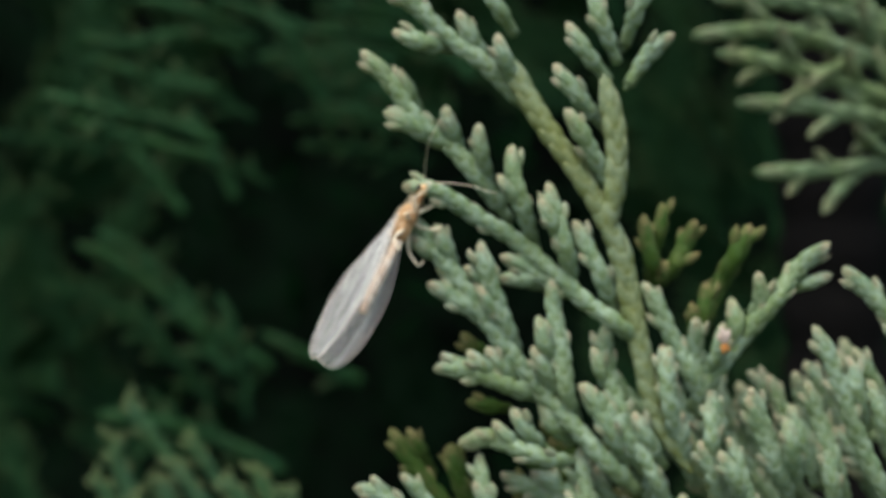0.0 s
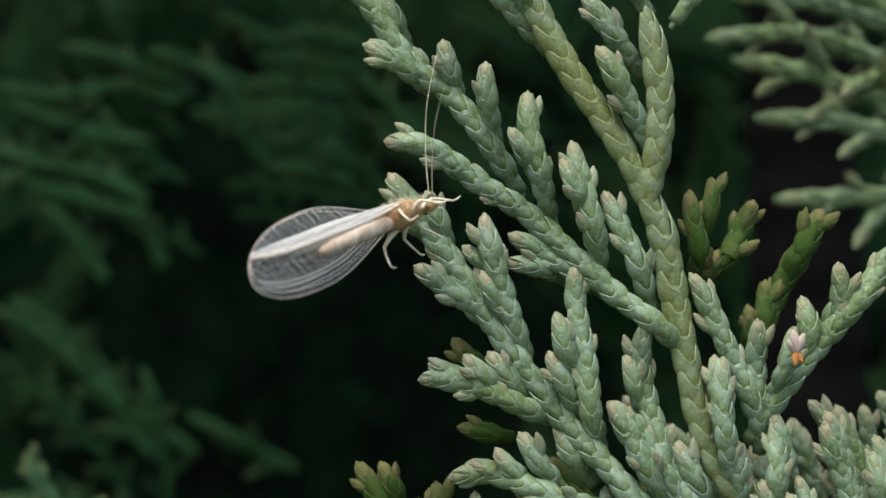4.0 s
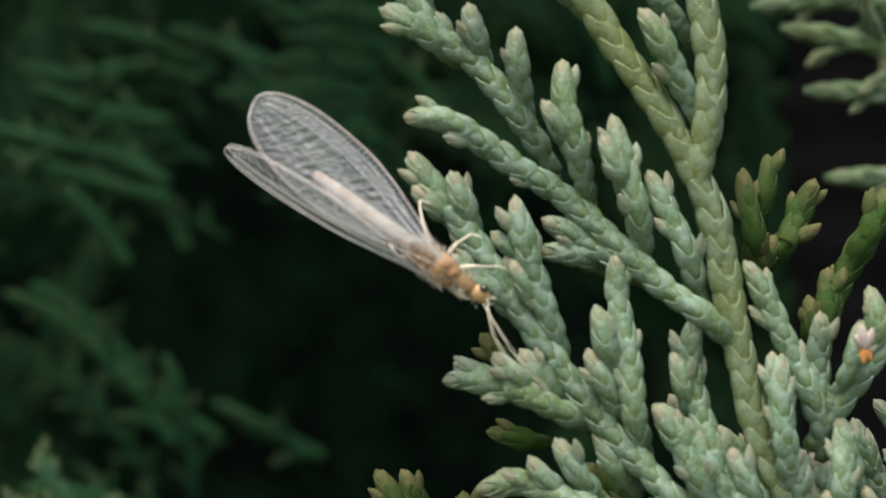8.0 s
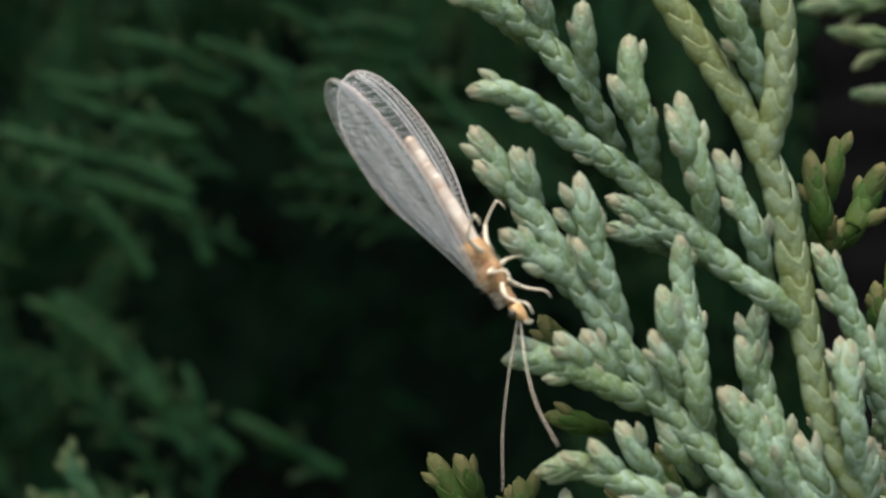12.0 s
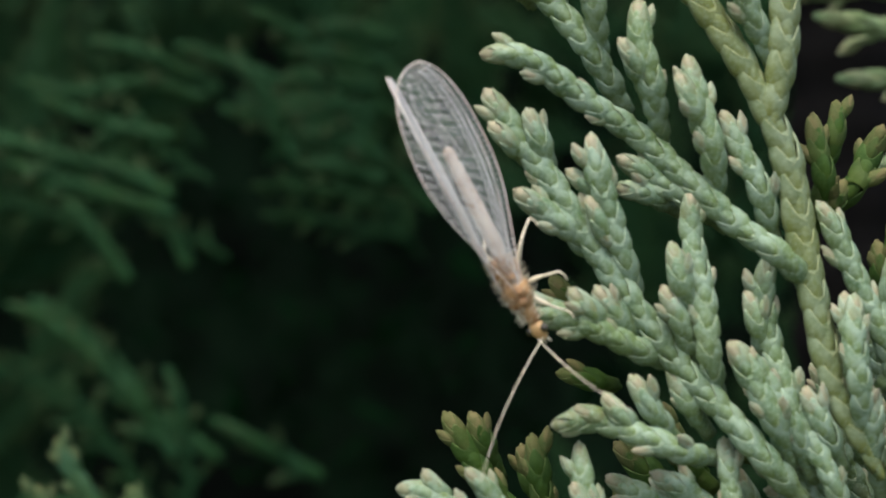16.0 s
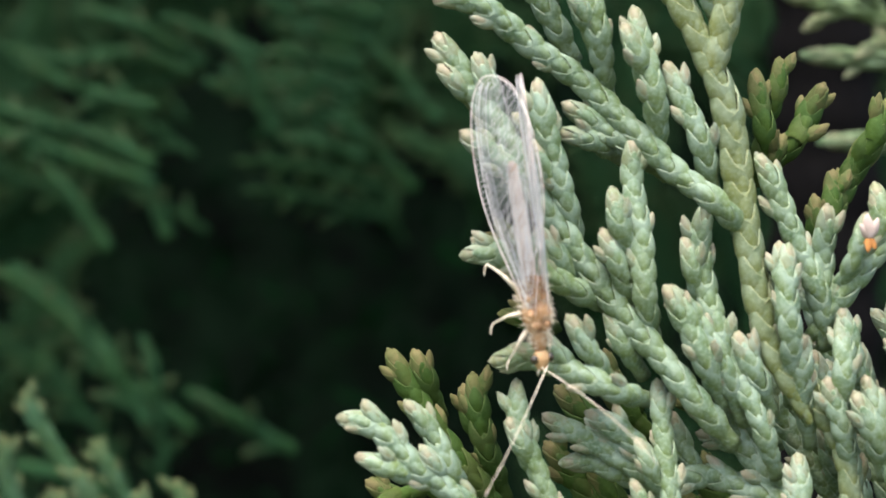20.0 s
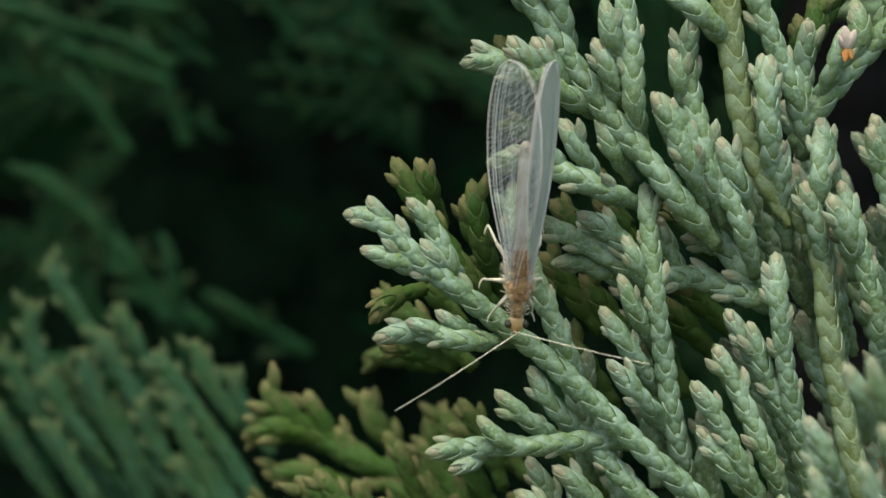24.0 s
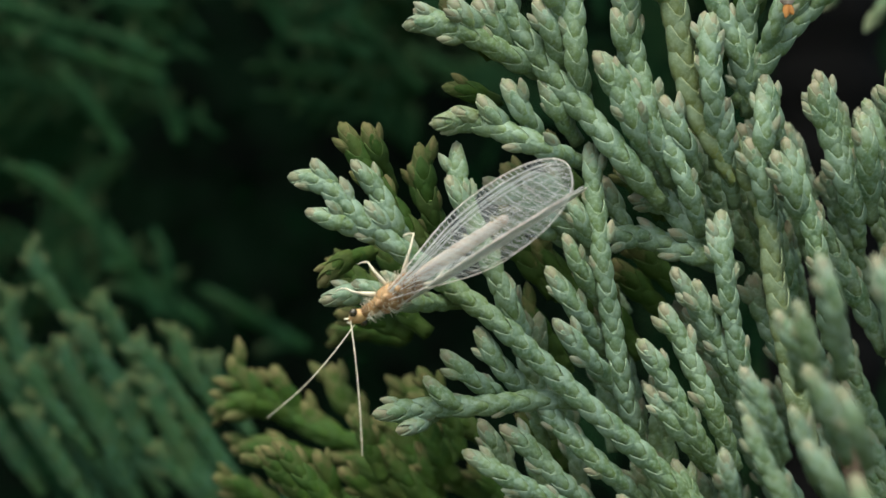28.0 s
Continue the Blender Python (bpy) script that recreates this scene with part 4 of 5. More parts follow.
frond(215.0, 2.47, (-32.2, 26.8), (-23.2, 26.1), (-14.4, 23.9))
frond(240.0, 3.28, (-92.0, -4.3), (-83.1, -10.3), (-72.8, -20.1), (-63.7, -32.3))
frond(240.0, 3.28, (-75.1, -25.1), (-63.7, -31.1), (-51.0, -39.5))
frond(240.0, 3.28, (-95.0, 43.4), (-83.6, 41.2), (-68.6, 42.9), (-53.5, 39.6))
frond(240.0, 3.28, (-52.5, -30.8), (-41.1, -36.8), (-28.4, -44.0))
frond(240.0, 3.28, (-88.8, 20.5), (-79.6, 11.9), (-70.3, -0.5))
frond(240.0, 3.28, (-68.6, 25.1), (-63.2, 15.1), (-57.7, 2.5))


def feather(seed):
    """One whole deep spray, 70 mm long, hanging from its base at the origin along +x."""
    rnd = random.Random(seed)
    verts, faces, rim, bud = [], [], [], []
    base = thing("evergreen_spray", (0, 0, 0), "evergreen spray of the hedge, deep shade painted into its dark green", "foliage", "deep sprays")
    bend = rnd.uniform(-10, 10)
    main, ln = smooth_line([(70, 3, bend), (45, 1, bend * 0.4), (20, 0, 0), (0, 0, 0)], 2.0)
    v, f = tube(main, [0.5 + 0.02 * i for i in range(len(main))], 6)
    part("stem", mesh_of("stem", v * MM, f, leaf_shade, [0.0] * len(v), [0.0] * len(v)), base)
    gather(leaf_sites(main, ln * 0.7, 2.2, 0.9, rnd), FACE_FAR, SIDE_FAR, verts, faces, rim, bud)
    for i in range(3, len(main) - 4):
        hand = 1 if i % 2 else -1
        far = (6 + 0.55 * i) * rnd.uniform(0.8, 1.2)
        tip = main[i] + np.array([far * 0.8, rnd.uniform(-3, 3), hand * far * 0.6])
        sub, sl = smooth_line([tip, (tip + main[i]) / 2 + np.array([1, 0, 0]), main[i]], 1.2)
        gather(leaf_sites(sub, sl, 2.0, 0.95, rnd, rnd.uniform(-0.6, 0.6)), FACE_FAR, SIDE_FAR, verts, faces, rim, bud)
    tagged(part("foliage", mesh_of("foliage", np.array(verts) * MM, faces, leaf_shade, rim, bud), base), kind="stuff")
    return base


kinds = [feather(s) for s in (3, 5, 8)]
put = random.Random(21)
for i in range(180):
    x, z = put.uniform(-210, 190), put.uniform(-170, 160)
    y = put.uniform(270, 560)
    if abs(x + 30) < 95 and -190 < z < 10:
        x, z = x - 150 if x < -30 else x + 160, z + 30
    m = pose(0, 0, 0, put.uniform(-60, 60), put.uniform(-150, -20) if x < 20 else put.uniform(-180, -60), put.uniform(-40, 40)) @ Matrix.Scale(put.uniform(0.8, 1.2), 4)
    m.translation = at(x, y, z)
    if i < 3:
        kinds[i].matrix_basis = m
    else:
        copy_thing(kinds[i % 3], m)
for i in range(110):                           # unseen sprays added overhead to keep skylight off the hedge behind
    m = pose(0, 0, 0, put.uniform(50, 130), put.uniform(-30, 30), put.uniform(-180, 0))
    m.translation = at(put.uniform(-170, 170), put.uniform(40, 420), put.uniform(150, 260))
    copy_thing(kinds[i % 3], m)


# ---- the lacewing ----
_k = Mat("lacewing_thorax", 0.6, 0.3)
thorax_mat = _k.colour(_k.mix(_k.ramp(_k.noise(900), 0.35, 0.65), (0.22, 0.10, 0.04), (0.46, 0.28, 0.13))).bump(_k.noise(3000), 0.5, 0.00008).m
_k = Mat("lacewing_back_plate", 0.6, 0.3)
plate_mat = _k.colour(_k.mix(_k.ramp(_k.noise(1500), 0.4, 0.6), (0.20, 0.085, 0.03), (0.52, 0.33, 0.17))).bump(_k.noise(4000), 0.6, 0.00008).m
_k = Mat("lacewing_abdomen", 0.55, 0.3)
abdomen_mat = _k.colour(_k.mix(_k.ramp(_k.noise(700), 0.35, 0.7), (0.44, 0.32, 0.225), (0.78, 0.70, 0.58))).bump(_k.noise(2500), 0.4, 0.00005).m
_k = Mat("lacewing_limb", 0.5, 0.3)
limb_mat = _k.colour(_k.mix(_k.noise(800), (0.58, 0.50, 0.35), (0.74, 0.68, 0.52))).m
_k = Mat("lacewing_head", 0.45, 0.4)
head_mat = _k.colour(_k.mix(_k.noise(1200), (0.52, 0.25, 0.09), (0.66, 0.46, 0.22))).m
_k = Mat("lacewing_eye", 0.15, 0.6)
eye_mat = _k.colour(_k.mix(_k.noise(2000), (0.02, 0.018, 0.012), (0.06, 0.045, 0.02))).m
_k = Mat("wing_vein", 0.45, 0.4)
vein_mat = _k.colour(_k.mix(_k.noise(500), (0.54, 0.545, 0.51), (0.66, 0.66, 0.62))).m
_k = Mat("wing_edge", 0.5, 0.4)
edge_mat = _k.colour(_k.mix(_k.ramp(_k.noise(250), 0.4, 0.6), (0.84, 0.80, 0.70), (0.76, 0.62, 0.54))).m
_k = Mat("wing_membrane", 0.22, 0.5)
_k.colour((0.75, 0.76, 0.72))
_film = _k.node("ShaderNodeBsdfTransparent")
_both = _k.node("ShaderNodeMixShader")
_both.inputs[0].default_value = 0.065
_k.t.links.new(_film.outputs[0], _both.inputs[1])
_k.t.links.new(_k.b.outputs[0], _both.inputs[2])
_shine = _k.node("ShaderNodeBsdfGlossy", Roughness=0.5)
_edge = _k.node("ShaderNodeFresnel", IOR=1.12)
_wet = _k.node("ShaderNodeMixShader")
_k.t.links.new(_edge.outputs[0], _wet.inputs[0])
_k.t.links.new(_both.outputs[0], _wet.inputs[1])
_k.t.links.new(_shine.outputs[0], _wet.inputs[2])
_k.t.links.new(_wet.outputs[0], _k.t.nodes["Material Output"].inputs["Surface"])
_k.bump(_k.noise(700), 0.3, 0.00008)
membrane_mat = _k.m


def blob(rows, sides=14):
    """A lathe-like body along x: rows of (x, half width, half height, z)."""
    rows = np.array(rows, float)
    u = np.linspace(0, 1, len(rows))
    fine = np.linspace(0, 1, len(rows) * 5)
    r = np.stack([np.interp(fine, u, rows[:, k]) for k in range(4)], 1)
    for _ in range(3):
        r[1:-1] = (r[:-2] + 2 * r[1:-1] + r[2:]) / 4
    verts = [(x, w * math.cos(2 * math.pi * k / sides), z + h * math.sin(2 * math.pi * k / sides)) for x, w, h, z in r for k in range(sides)]
    faces = [(i * sides + k, i * sides + (k + 1) % sides, (i + 1) * sides + (k + 1) % sides, (i + 1) * sides + k) for i in range(len(r) - 1) for k in range(sides)]
    faces += [tuple(range(sides))[::-1], tuple(range((len(r) - 1) * sides, len(r) * sides))]
    return np.array(verts), faces


def wing_edge(u, long, wide):
    """Front and hind margin of a wing at u of its length (front is -y): a long oval with a narrow root and a round tip."""
    if u < 0.58:
        k = u / 0.58
        w = wide * (0.11 + 0.89 * (k * k * (3 - 2 * k) * 0.45 + 0.55 * math.sin(k * math.pi / 2)))
    else:
        w = wide * max(0.0, 1 - ((u - 0.58) / 0.42) ** 2.5) ** 0.5
    shift = 0.10 * wide * u
    return -0.44 * w + shift, 0.56 * w + shift


def wing_point(u, v, long, wide):
    a, b = wing_edge(u, long, wide)
    y = a + (b - a) * v
    camber = 0.25 * math.sin(math.pi * v) * math.sin(math.pi * min(1, u * 1.1)) - 0.10 * math.cos(18 * v + 4 * u) * 0.12
    return np.array((-u * long, y, camber))


def wing(name, owner, long, wide, hand, seat):
    """A wing as a part of the lacewing: film, white vein net and rim; hand +1 left, -1 right."""
    flip = np.array((1, -hand, 1))
    nu, nv = 36, 10
    verts = [wing_point(math.sin(i / nu * math.pi / 2), k / nv, long, wide) * flip for i in range(nu + 1) for k in range(nv + 1)]
    faces = [(i * (nv + 1) + k, i * (nv + 1) + k + 1, (i + 1) * (nv + 1) + k + 1, (i + 1) * (nv + 1) + k) for i in range(nu) for k in range(nv)]
    film = part(name, mesh_of(name, np.array(verts) * MM, faces, membrane_mat), owner, "clear whitish lacewing wing with a net of pale veins")
    film.matrix_basis = seat
    vv, vf = [], []

    def vein(pts, r):
        v, f = tube(np.array(pts) * flip, [r] * len(pts), 5, 1.0, (0.1, 0.2, 1.0))
        vf.extend(tuple(i + len(vv) for i in q) for q in f)
        vv.extend(v)

    fore = name == "forewing"

    def long_vein(v0, v1, end, r):
        vein([wing_point(u, v0 + (v1 - v0) * min(1.0, 2.5 * u) + 0.008 * math.sin(11 * u + 20 * v1), long, wide) for u in np.linspace(0.0, end, 22)], r)

    def rib(i, q):
        """A point of oblique vein i, running from the front stem vein back to the hind margin."""
        u0 = 0.03 + 0.90 * i / ribs
        u = u0 + 0.26 * (1 - 0.72 * u0) * q ** 1.15 + 0.006 * math.sin(3.1 * i + 9 * q)
        return wing_point(min(0.992, u), min(1.0, 0.17 + 0.83 * q + 0.008 * math.sin(5 * i + 7 * q)), long, wide)

    ribs = 34 if fore else 18
    long_vein(0.25, 0.11, 0.97, 0.028)
    long_vein(0.32, 0.17, 0.985, 0.032)
    long_vein(0.45, 0.52, 0.72, 0.016)
    long_vein(0.60, 0.74, 0.55, 0.016)
    for i in range(40 if fore else 0):         # ladder along the front margin
        u = 0.04 + 0.92 * i / 39
        vein([wing_point(u, 0.0, long, wide), wing_point(u + 0.006, 0.06, long, wide), wing_point(u + 0.010, 0.11, long, wide)], 0.016)
    for i in range(ribs + 1):
        vein([rib(i, q) for q in np.linspace(0, 1, 8)], 0.0125 if fore else 0.010)
        for q in (0.30, 0.62) if i < ribs else ():     # cross veins in broken steps
            q += 0.05 * math.sin(7 * i + 30 * q)
            vein([rib(i, q), rib(i + 1, min(1.0, q + 0.05))], 0.011)
    part("vein_net", mesh_of("vein_net", np.array(vv) * MM, vf, vein_mat), film, "net of fine whitish veins")
    rim = [wing_point(u, 0.0, long, wide) for u in np.sin(np.linspace(0, math.pi / 2, 30))] + [wing_point(u, 1.0, long, wide) for u in np.sin(np.linspace(math.pi / 2 - 0.06, 0, 30))]
    v, f = tube(np.array(rim) * flip, ([0.034] * 30 + [0.022] * 30) if fore else [0.016] * 60, 5, 1.0, (0.1, 0.2, 1.0))
    part("wing_rim", mesh_of("wing_rim", v * MM, f, edge_mat), film, "pale pinkish wing margin")
    return film


def limb(name, owner, radii, *points):
    line, _ = smooth_line(points, 0.15)
    r = np.interp(np.linspace(0, 1, len(line)), np.linspace(0, 1, len(radii)), radii)
    v, f = tube(line, r, 7, 1.0, (0.2, 0.3, 1.0))
    return part(name, mesh_of(name, v * MM, f, limb_mat), owner)


wings = []


def wing_seat(hand, spread, slope, back=0.0, raised=0.0):
    """The pose of a wing on the thorax, roof-like: spread sideways, sloping down to its front margin, raised off the back. back: 1 for a hind wing."""
    place = Vector((0.6 - back, (0.55 - 0.05 * back) * hand, 0.62 - 0.12 * back + 0.3 * raised)) * MM
    turn = Euler((0, 0, radians(-spread * hand))).to_matrix().to_4x4() @ Euler((radians(-slope * hand), radians(-2 + back + 7 * raised), 0)).to_matrix().to_4x4()
    return Matrix.Translation(place) @ turn


lacewing = thing("lacewing", at(0, 0, 0), "pale brown lacewing with clear veined wings, clinging to evergreen scales", "insect")
v, f = blob([(-1.7, 0.30, 0.30, 0.05), (-1.2, 0.72, 0.62, 0.1), (-0.6, 0.82, 0.75, 0.15), (-0.1, 0.66, 0.62, 0.12), (0.3, 0.85, 0.80, 0.18), (0.9, 0.80, 0.72, 0.15), (1.4, 0.55, 0.5, 0.08), (1.6, 0.42, 0.4, 0.05)])
part("thorax", mesh_of("thorax", v * MM, f, thorax_mat), lacewing, "rust-brown downy thorax")
for tx, tw in ((-1.15, 0.52), (-0.35, 0.62), (0.55, 0.66), (1.15, 0.46)):   # paired humps along the back
    for hand in (1, -1):
        v, f = blob([(-0.36, 0.06, 0.05, 0), (-0.24, 0.26, 0.22, 0), (0, 0.36, 0.30, 0.02), (0.24, 0.26, 0.22, 0), (0.36, 0.06, 0.05, 0)], 10)
        hump = part("back_plate", mesh_of("back_plate", v * MM, f, plate_mat), lacewing, "rust-brown back plate")
        hump.location = Vector((tx, 0.6 * tw * hand, 0.38 + 0.28 * tw)) * MM
down_v, down_f, fuzz = [], [], random.Random(4)
for i in range(520):                          # fine down on the back and flanks
    x, a = fuzz.uniform(-1.5, 2.4), fuzz.uniform(-0.6, math.pi + 0.6)
    r = 0.74 if x < 1.1 else 0.42
    out = np.array((fuzz.uniform(-0.5, 0.3), math.cos(a), math.sin(a)))
    root = np.array((x, r * math.cos(a) * 0.95, 0.12 + r * math.sin(a) * 0.9))
    v, f = tube([root, root + 0.16 * out, root + fuzz.uniform(0.30, 0.52) * out + (-0.08, 0, 0)], (0.018, 0.014, 0.004), 3, 1.0, (0.3, 0.2, 1.0))
    down_f.extend(tuple(q + len(down_v) for q in p) for p in f)
    down_v.extend(v)
tagged(part("down", mesh_of("down", np.array(down_v) * MM, down_f, limb_mat), lacewing, "fine pale down"), kind="stuff")
v, f = blob([(1.45, 0.36, 0.34, 0.05), (1.8, 0.46, 0.36, 0.04), (2.3, 0.42, 0.34, 0.02), (2.6, 0.30, 0.27, 0.0)])
part("neck", mesh_of("neck", v * MM, f, thorax_mat), lacewing)
v, f = blob([(2.5, 0.22, 0.22, 0.0), (2.75, 0.48, 0.34, 0.0), (3.1, 0.52, 0.36, -0.02), (3.4, 0.36, 0.28, -0.08), (3.65, 0.16, 0.16, -0.15)])
head = part("head", mesh_of("head", v * MM, f, head_mat), lacewing, "orange-yellow head")
for hand in (1, -1):
    v, f = blob([(-0.27, 0.03, 0.03, 0), (-0.2, 0.17, 0.19, 0), (0, 0.25, 0.27, 0), (0.2, 0.17, 0.19, 0), (0.27, 0.03, 0.03, 0)], 12)
    eye = part("eye", mesh_of("eye", v * MM, f, eye_mat), head, "dark round glossy eye")
    eye.location = Vector((3.0, 0.50 * hand, 0.08)) * MM
    for dz in (-0.05, -0.14):
        limb("palp", head, (0.05, 0.04, 0.02), (3.5, 0.10 * hand, dz), (3.75, 0.22 * hand, dz - 0.12), (3.95, 0.16 * hand, dz - 0.3))
for i in range(8):                            # abdomen rings
    x0 = -1.5 - 0.78 * i
    w = (0.42, 0.43, 0.43, 0.43, 0.42, 0.40, 0.37, 0.32)[i]
    v, f = blob([(x0 + 0.2, w * 0.93, w * 0.93, 0.02), (x0 - 0.05, w * 0.98, w * 0.98, 0.02), (x0 - 0.5, w * 1.01, w * 1.02, 0.0), (x0 - 0.80, w * 1.0, w * 1.02, -0.02), (x0 - 0.88, w * 0.85, w * 0.85, -0.02)] + ([(x0 - 1.02, w * 0.6, w * 0.6, -0.02), (x0 - 1.10, w * 0.15, w * 0.15, -0.02)] if i == 7 else []))
    part("abdomen_ring", mesh_of("abdomen_ring", v * MM, f, abdomen_mat), lacewing)
for hand in (1, -1):
    def leg(x, knee, foot):
        top = limb("leg", lacewing, (0.13, 0.14, 0.10), (x, 0.45 * hand, -0.35), ((x + knee[0]) / 2, (0.5 + knee[1]) / 2 * hand, (knee[2] - 0.3) / 2 + 0.05), (knee[0], knee[1] * hand, knee[2]))
        limb("tibia", top, (0.085, 0.07, 0.06), (knee[0], knee[1] * hand, knee[2]), ((knee[0] + foot[0]) / 2, (knee[1] + foot[1]) / 2 * hand, (knee[2] + foot[2]) / 2 + 0.08), (foot[0], foot[1] * hand, foot[2]))
        limb("tarsus", top, (0.055, 0.05, 0.035), (foot[0], foot[1] * hand, foot[2]), (foot[0] + 0.3, (foot[1] + 0.15) * hand, foot[2] - 0.12), (foot[0] + 0.62, (foot[1] + 0.22) * hand, foot[2] - 0.08))
    leg(1.3, (2.0, 1.05, -0.45), (2.8, 1.25, -1.35))
    leg(0.4, (0.4, 1.4, -0.5), (0.7, 1.8, -1.6))
    leg(-0.7, (-1.8, 1.3, -0.5), (-2.6, 1.6, -1.7))
    wings.append((hand, wing("forewing", lacewing, 13.4, 4.3, hand, wing_seat(hand, 6, 44)), 0.0))
    wings.append((hand, wing("hindwing", lacewing, 12.3, 3.9, hand, wing_seat(hand, 5, 46, 1.0)), 1.0))
feeler_line, _ = smooth_line([(0, 0, 0), (3, 0.0, 0.25), (6, 0.1, 0.2), (9.0, 0.35, -0.35)], 0.2)
feelers = []
for hand in (1, -1):
    v, f = tube(feeler_line * (1, hand, 1), np.linspace(0.032, 0.016, len(feeler_line)) * (1 + 0.15 * (np.arange(len(feeler_line)) % 2)), 6, 1.0, (0.1, 0.2, 1.0))
    feelers.append(part("antenna", mesh_of("antenna", v * MM, f, limb_mat), lacewing, "long thin pale antenna"))


def body(x, y, z, heading, tilt, roll):
    """The lacewing's pose: heading in the plane of the spray, tail tilted out of it, rolled about its own length."""
    a, t, r = radians(heading), radians(tilt), radians(roll)
    flat, deep = Vector((math.cos(a), 0, math.sin(a))), Vector((0, 1, 0))
    fore = math.cos(t) * flat + math.sin(t) * deep
    back = -math.cos(t) * deep + math.sin(t) * flat
    up = math.cos(r) * back + math.sin(r) * back.cross(fore)
    m = Matrix((fore, up.cross(fore), up)).transposed().to_4x4()
    m.translation = at(x, y, z)
    return m


def reach(side, x, y, z):
    """An antenna's pose on the head, pointing along (x, y, z)."""
    m = Vector((x, y, z)).to_track_quat("X", "Z").to_matrix().to_4x4()
    m.translation = Vector((3.45, side, 0.18)) * MM
    return m


# seconds, spread, slope and lift of the wings
WING_TIMES = ((0, 3, 66, 0.5), (0.6, 2, 78, 0.6), (3, 2, 80, 0.7), (3.6, 2, 58, 0.4), (4.2, 3, 48, 0), (6.5, 7, 42, 0), (9.5, 7, 42, 0), (10.3, 5, 58, 0.4), (11, 4, 64, 0.5), (14, 4, 60, 0.4), (15, 4, 50, 0), (16, 3, 56, 0), (16.5, 3, 57, 0), (18, 3, 64, 0), (20.5, 3, 64, 0), (23, 4, 62, 0), (25, 4, 52, 0), (28, 3, 50, 0))


def motions():
    walk(lacewing, [
        (0, body(-2.0, -1.2, 5.0, 62, 15, 125)),
        (0.3, body(-1.2, -1.2, 4.5, 69, 10, 115)),
        (0.6, body(-2.1, -1.2, 4.7, 77, 0, 105)),
        (1, body(-2.6, -1.2, 4.3, 90, 6, 102)),
        (1.5, body(-2.8, -1.2, 4.8, 101, 10, 95)),
        (2, body(-2.9, -1.6, 4.6, 112, 24, 96)),
        (2.5, body(-3.0, -3.4, 4.9, 108, 41, 94)),
        (2.7, body(-2.8, -3.9, 4.3, 109, 56, 93)),
        (3, body(-2.9, -4.5, 3.3, 107, 70, 94)),
        (3.3, body(-2.7, -4.8, 3.4, 76, 68, 94)),
        (3.6, body(-2.1, -5.0, 3.2, 50, 67, 108)),
        (4, body(-1.2, -4.7, 3.0, 26, 53, 124)),
        (4.2, body(-1.4, -4.9, 2.9, 18, 46, 88)),
        (4.5, body(-1.6, -5.0, 3.1, -0, 46, 44)),
        (6.5, body(-1.9, -2.5, 0.3, -45, 16, -34)),
        (7, body(-1.0, -2.4, 0.1, -50, 16, -40)),
        (7.5, body(-1.2, -2.5, -0.1, -44, 16, -33)),
        (8, body(-0.7, -2.6, -0.2, -37, 0, -26)),
        (8.5, body(-1.7, -2.6, 0.1, -35, 16, -32)),
        (9, body(-1.7, -2.4, -0.6, -37, 14, -42)),
        (9.5, body(-1.4, -2.1, -0.6, -37, 14, -55)),
        (10, body(-2.0, -1.7, -0.7, -43, 10, -72)),
        (10.5, body(-2.5, -1.2, -1.2, -54, 7, -100)),
        (11, body(-1.0, -1.2, -1.7, -50, 0, -116)),
        (11.5, body(-1.2, -1.2, -1.6, -58, 2, -118)),
        (13.5, body(-1.2, -1.2, -1.9, -56, 0, -120)),
        (14, body(-1.1, -1.2, -2.0, -59, 0, -122)),
        (14.5, body(-1.3, -1.2, -2.0, -57, 0, -120)),
        (15, body(-1.6, -1.2, -3.4, -66, 0, -112)),
        (15.5, body(-1.3, -1.3, -3.9, -64, 0, -85)),
        (16, body(-0.7, -2.4, -4.9, -63, 8, -40)),
        (16.5, body(-0.1, -2.7, -5.1, -54, 16, -18)),
        (17, body(0.8, -2.8, -5.8, -58, 0, -10)),
        (17.5, body(1.0, -2.8, -6.1, -67, 13, 5)),
        (18, body(2.2, -2.7, -7.2, -70, 0, 18)),
        (18.5, body(2.1, -2.7, -7.0, -74, 5, 20)),
        (19, body(3.1, -2.7, -8.1, -69, 8, 22)),
        (19.5, body(3.0, -2.7, -7.5, -68, 16, 24)),
        (20, body(3.7, -2.7, -9.6, -80, 0, 24)),
        (20.5, body(3.7, -2.7, -10.5, -81, 0, 24)),
        (22.5, body(3.8, -2.7, -14.3, -85, 0, 22)),
        (23, body(3.4, -2.8, -16.1, -87, 0, 12)),
        (23.5, body(3.3, -2.8, -16.5, -85, 16, 8)),
        (24, body(3.5, -2.8, -19.6, -90, 16, 10)),
        (24.5, body(3.3, -2.7, -21.4, -101, 16, 22)),
        (25, body(2.3, -2.6, -22.2, -114, 9, 30)),
        (25.5, body(1.7, -2.6, -22.8, -115, 6, 32)),
        (26, body(2.2, -2.5, -22.0, -121, 16, 34)),
        (26.5, body(0.6, -2.5, -21.7, -136, 16, 34)),
        (27, body(0.5, -2.5, -22.0, -141, 16, 34)),
        (27.5, body(-0.7, -2.5, -22.2, -142, 16, 34)),
        (28, body(-0.2, -2.5, -23.0, -145, 16, 34)),
    ])
    for hand, ob, back in wings:
        walk(ob, [(t, wing_seat(hand, a - back, b + 2 * back, back, c)) for t, a, b, c in WING_TIMES])
